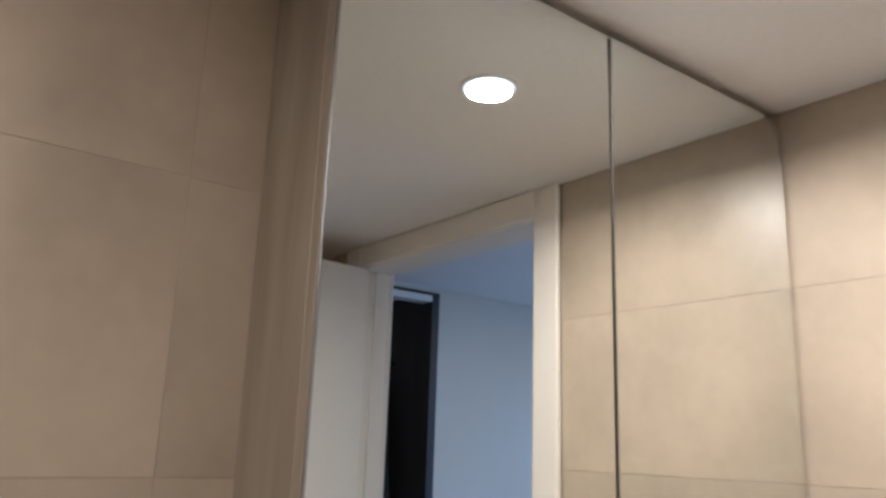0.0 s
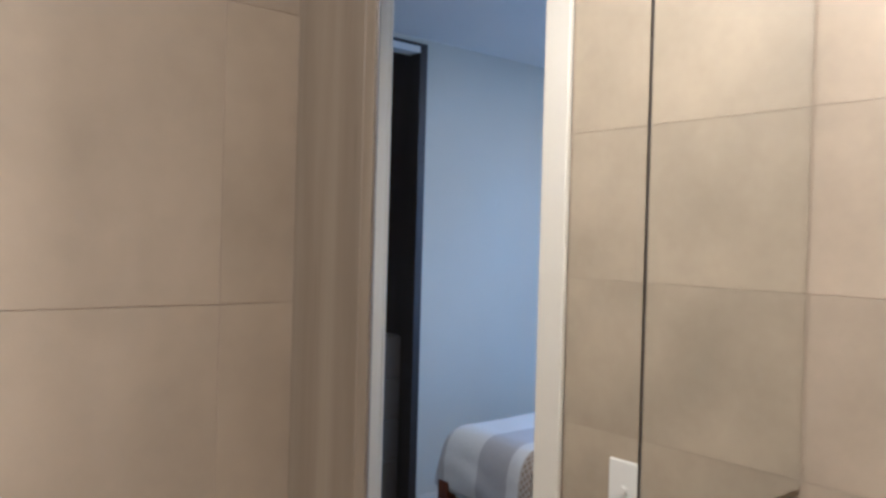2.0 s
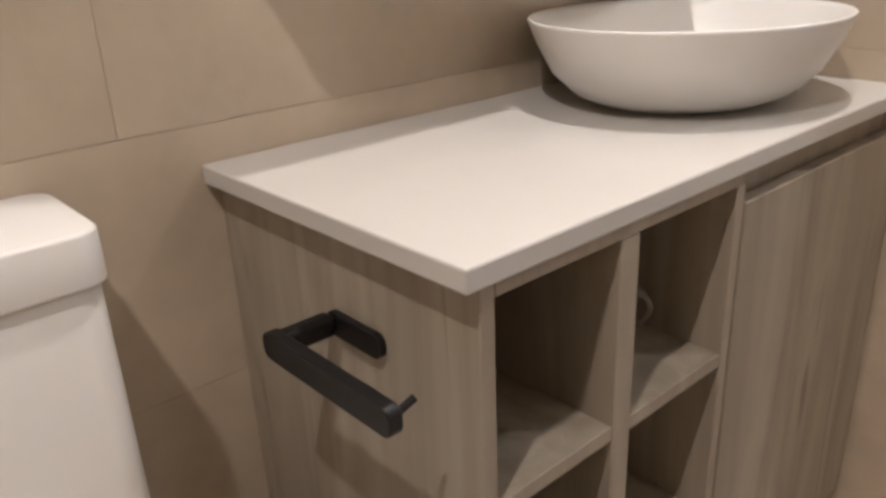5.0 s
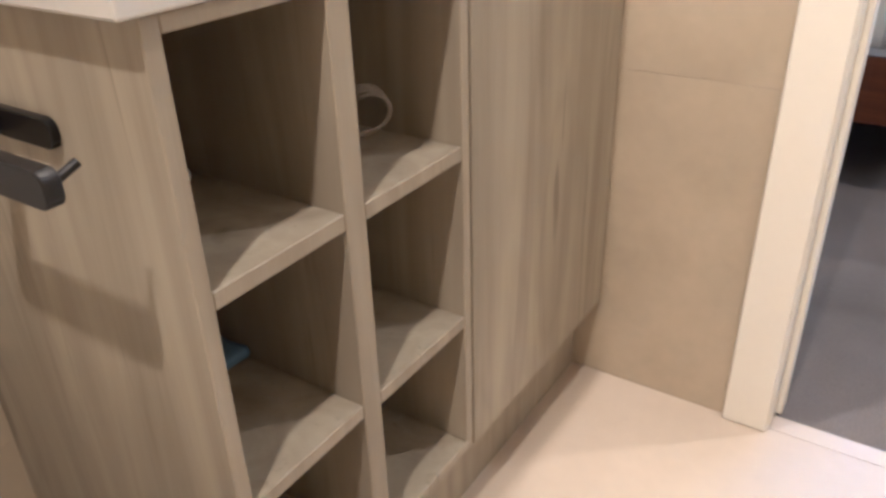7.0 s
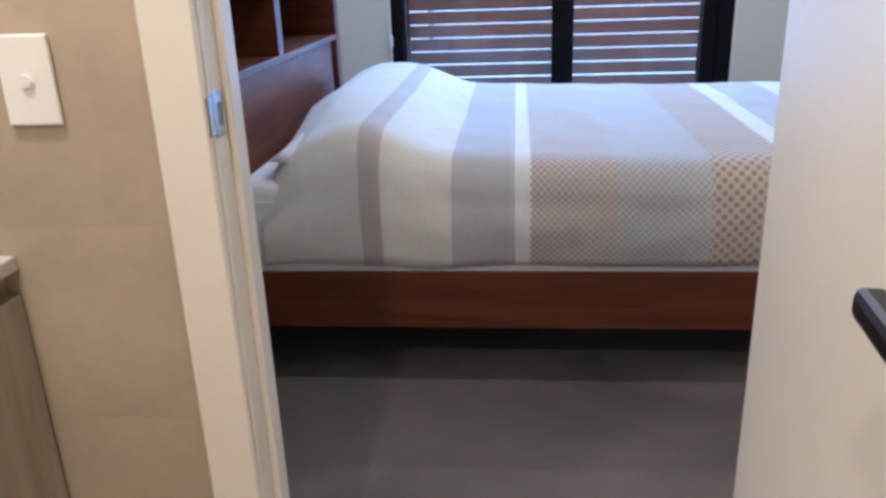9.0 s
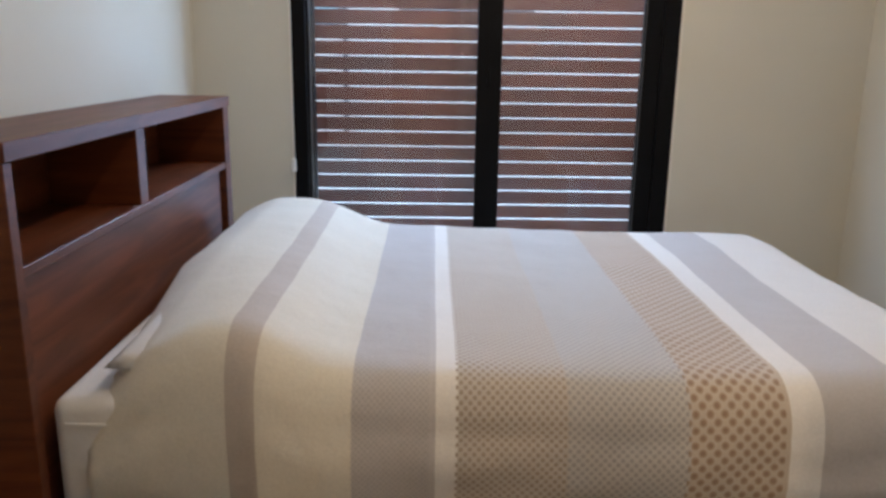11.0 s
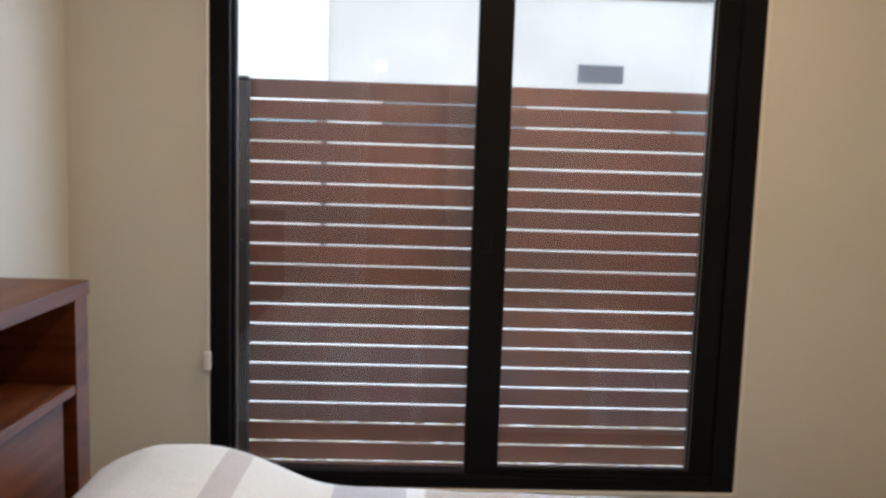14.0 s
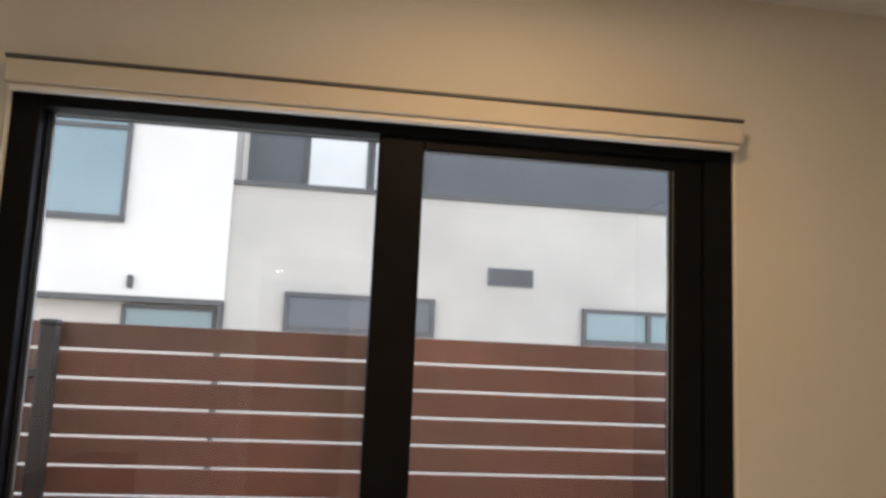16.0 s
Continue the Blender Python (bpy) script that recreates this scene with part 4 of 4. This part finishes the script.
def pebbles():
    """Loose stones over the garden strip beyond the fence."""
    rnd = random.Random(5)
    ico = bmesh.new()
    bmesh.ops.create_icosphere(ico, subdivisions=1, radius=1.0)
    ico.verts.ensure_lookup_table()
    base = [v.co.copy() for v in ico.verts]
    tris = [[v.index for v in f.verts] for f in ico.faces]
    ico.free()
    pts, faces = [], []
    for i in range(2600):
        at = Vector((rnd.uniform(-0.6, 3.0), rnd.uniform(FY + 0.15, FY + 2.2), -0.115))
        r = rnd.uniform(0.012, 0.034)
        turn = Matrix.Rotation(rnd.uniform(0, 6.28), 3, "Z")
        n = len(pts)
        pts += [at + turn @ Vector((c.x * r * 1.4, c.y * r, c.z * r * 0.7)) for c in base]
        faces += [[n + k for k in t] for t in tris]
    me = bpy.data.meshes.new("pebbles")
    me.from_pydata(pts, [], faces)
    me.materials.append(PEBBLE)
    tagged(new("pebbles", me), "loose mixed garden pebbles beyond the slat fence", "pebbles", kind="stuff")


pebbles()


def far_window(parent, x0, x1, y, z0, z1, pane, name="window"):
    w = part(name, boxes(((x0, y - 0.05, z0), (x1, y + 0.02, z0 + 0.09)), ((x0, y - 0.05, z1 - 0.06), (x1, y + 0.02, z1)),
                         ((x0, y - 0.05, z0 + 0.0905), (x0 + 0.06, y + 0.02, z1 - 0.0605)), ((x1 - 0.06, y - 0.05, z0 + 0.0905), (x1, y + 0.02, z1 - 0.0605))), FRAME_DARK, parent)
    part("pane", boxes(((x0 + 0.0605, y - 0.02, z0 + 0.091), (x1 - 0.0605, y + 0.01, z1 - 0.061))), pane, w)
    return w


def building():
    Y = 13.0
    b = thing("apartment_building", (2, Y, -0.12), "white and grey rendered modern apartment building", "building")
    part("white_wall", boxes(((-7.5, Y, 2.38), (-0.33, Y + 6, 6.6))), RENDER_WHITE, b)
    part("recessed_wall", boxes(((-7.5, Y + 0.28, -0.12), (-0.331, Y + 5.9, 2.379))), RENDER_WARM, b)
    part("lower_wall", boxes(((-0.329, Y + 0.05, -0.12), (11, Y + 6, 4.10))), RENDER_GREY, b)
    part("parapet_cap", boxes(((-0.329, Y + 0.0, 4.101), (11, Y + 6, 4.17))), FRAME_DARK, b)
    part("upper_wall", boxes(((-0.26, Y + 1.0, 4.171), (11, Y + 5.9, 6.4))), CLADDING, b)
    part("white_return", boxes(((-0.3295, Y + 0.95, 4.171), (-0.2605, Y + 5.95, 6.6))), RENDER_WHITE, b)
    part("roof", boxes(((-7.7, Y - 0.15, 6.601), (11.2, Y + 6.2, 6.8))), CLADDING, b)
    part("soffit_beam", boxes(((-7.4, Y - 0.02, 2.30), (-0.34, Y + 0.3, 2.379))), FRAME_DARK, b)
    tall = far_window(b, -4.3, -1.8, Y - 0.03, 3.42, 5.6, TINTED)
    part("transom", boxes(((-4.239, Y - 0.075, 4.76), (-1.861, Y - 0.051, 4.83))), FRAME_DARK, tall)
    far_window(b, 0.66, 1.70, Y + 0.97, 4.18, 5.33, FROSTED)
    far_window(b, 1.715, 2.6, Y + 0.97, 4.18, 5.33, FROSTED)
    far_window(b, -1.78, -0.45, Y + 0.25, 1.80, 2.27, TINTED, "strip_window")
    far_window(b, 0.52, 2.74, Y + 0.02, 1.98, 2.56, CLADDING, "strip_window")
    side = far_window(b, 5.03, 6.9, Y + 0.02, 1.98, 2.54, TINTED, "strip_window")
    part("mullion", boxes(((6.05, Y - 0.045, 2.071), (6.12, Y - 0.001, 2.479))), FRAME_DARK, side)
    vent = part("vent", boxes(((3.54, Y + 0.01, 2.82), (4.24, Y + 0.049, 3.09), 0.004)), CLADDING, b, "grey louvred vent")
    for i in range(5):
        part("louvre", boxes(((3.57, Y - 0.005, 2.85 + i * 0.045), (4.21, Y + 0.0095, 2.875 + i * 0.045))), FRAME_DARK, vent)
    part("wall_lamp", boxes(((-1.67, Y - 0.10, 2.49), (-1.60, Y - 0.001, 2.67), 0.015)), FRAME_DARK, b, "small grey wall lamp")
    part("downpipe", cyl(bmesh.new(), (-0.37, Y + 0.0, -0.12), (-0.37, Y + 0.0, 2.29), 0.045, 16), FRAME_DARK, b, "slim dark downpipe")


building()


# ---- tiles, last ----
def tile_mesh(name, w, h, mat, axis):
    """One tile, drawn about its lower corner: 'x' and 'y' stand on a wall along that axis, 'z' lies on the floor."""
    t, g, b = 0.0009, 0.0006, 0.0003
    lo, hi = {"y": ((-t, g, g), (0, w - g, h - g)), "x": ((g, 0, g), (w - g, t, h - g)), "z": ((g, g, -t), (w - g, h - g, 0))}[axis]
    return mesh_of(name, boxes((lo, hi, b)), mat)


def lay(parent, me, at):
    ob = new("tile", me)
    ob.location = Vector(at) - world_place(parent)
    ob.parent = parent


ROW = 0.3
for z0, z1, ys in [(FZ, 0.3, (0.0, -0.3, -1.5, -2.7)), (0.3, 0.6, (0.0, -0.3, -1.5, -2.7)), (0.6, 0.9, (0.0, -0.3, -1.5, -2.7))] + [(r * ROW, r * ROW + ROW, (0.0, -0.924, -2.124, -2.7)) for r in range(3, 8)]:
    for a, b in zip(ys[1:], ys):
        lay(wall_vanity, tile_mesh("wall_tile", b - a, z1 - z0, TILE, "y"), (0.0, a, z0))
for z0, z1 in [(FZ, 0.6)] + [(r * ROW, r * ROW + ROW) for r in range(2, 8)]:
    for a, b in ((0.0, 0.646), (XB + 0.069, 1.8)):
        lay(wall_door, tile_mesh("wall_tile", b - a, z1 - z0, TILE, "x"), (a, 0.0, z0))
for x, w in ((0.0, 0.35), (0.35, 0.6), (0.95, 0.6), (1.55, 0.25)):
    full, cut = tile_mesh("floor_tile", w, 0.6, FLOOR_TILE, "z"), tile_mesh("floor_tile", w, 0.3, FLOOR_TILE, "z")
    for y in (-0.6, -1.2, -1.8, -2.4):
        lay(floor_bath, full, (x, y, FZ))
    lay(floor_bath, cut, (x, -2.7, FZ))
lay(floor_bath, tile_mesh("floor_tile", XB - XA, 0.040, FLOOR_TILE, "z"), (XA, 0.0, FZ))
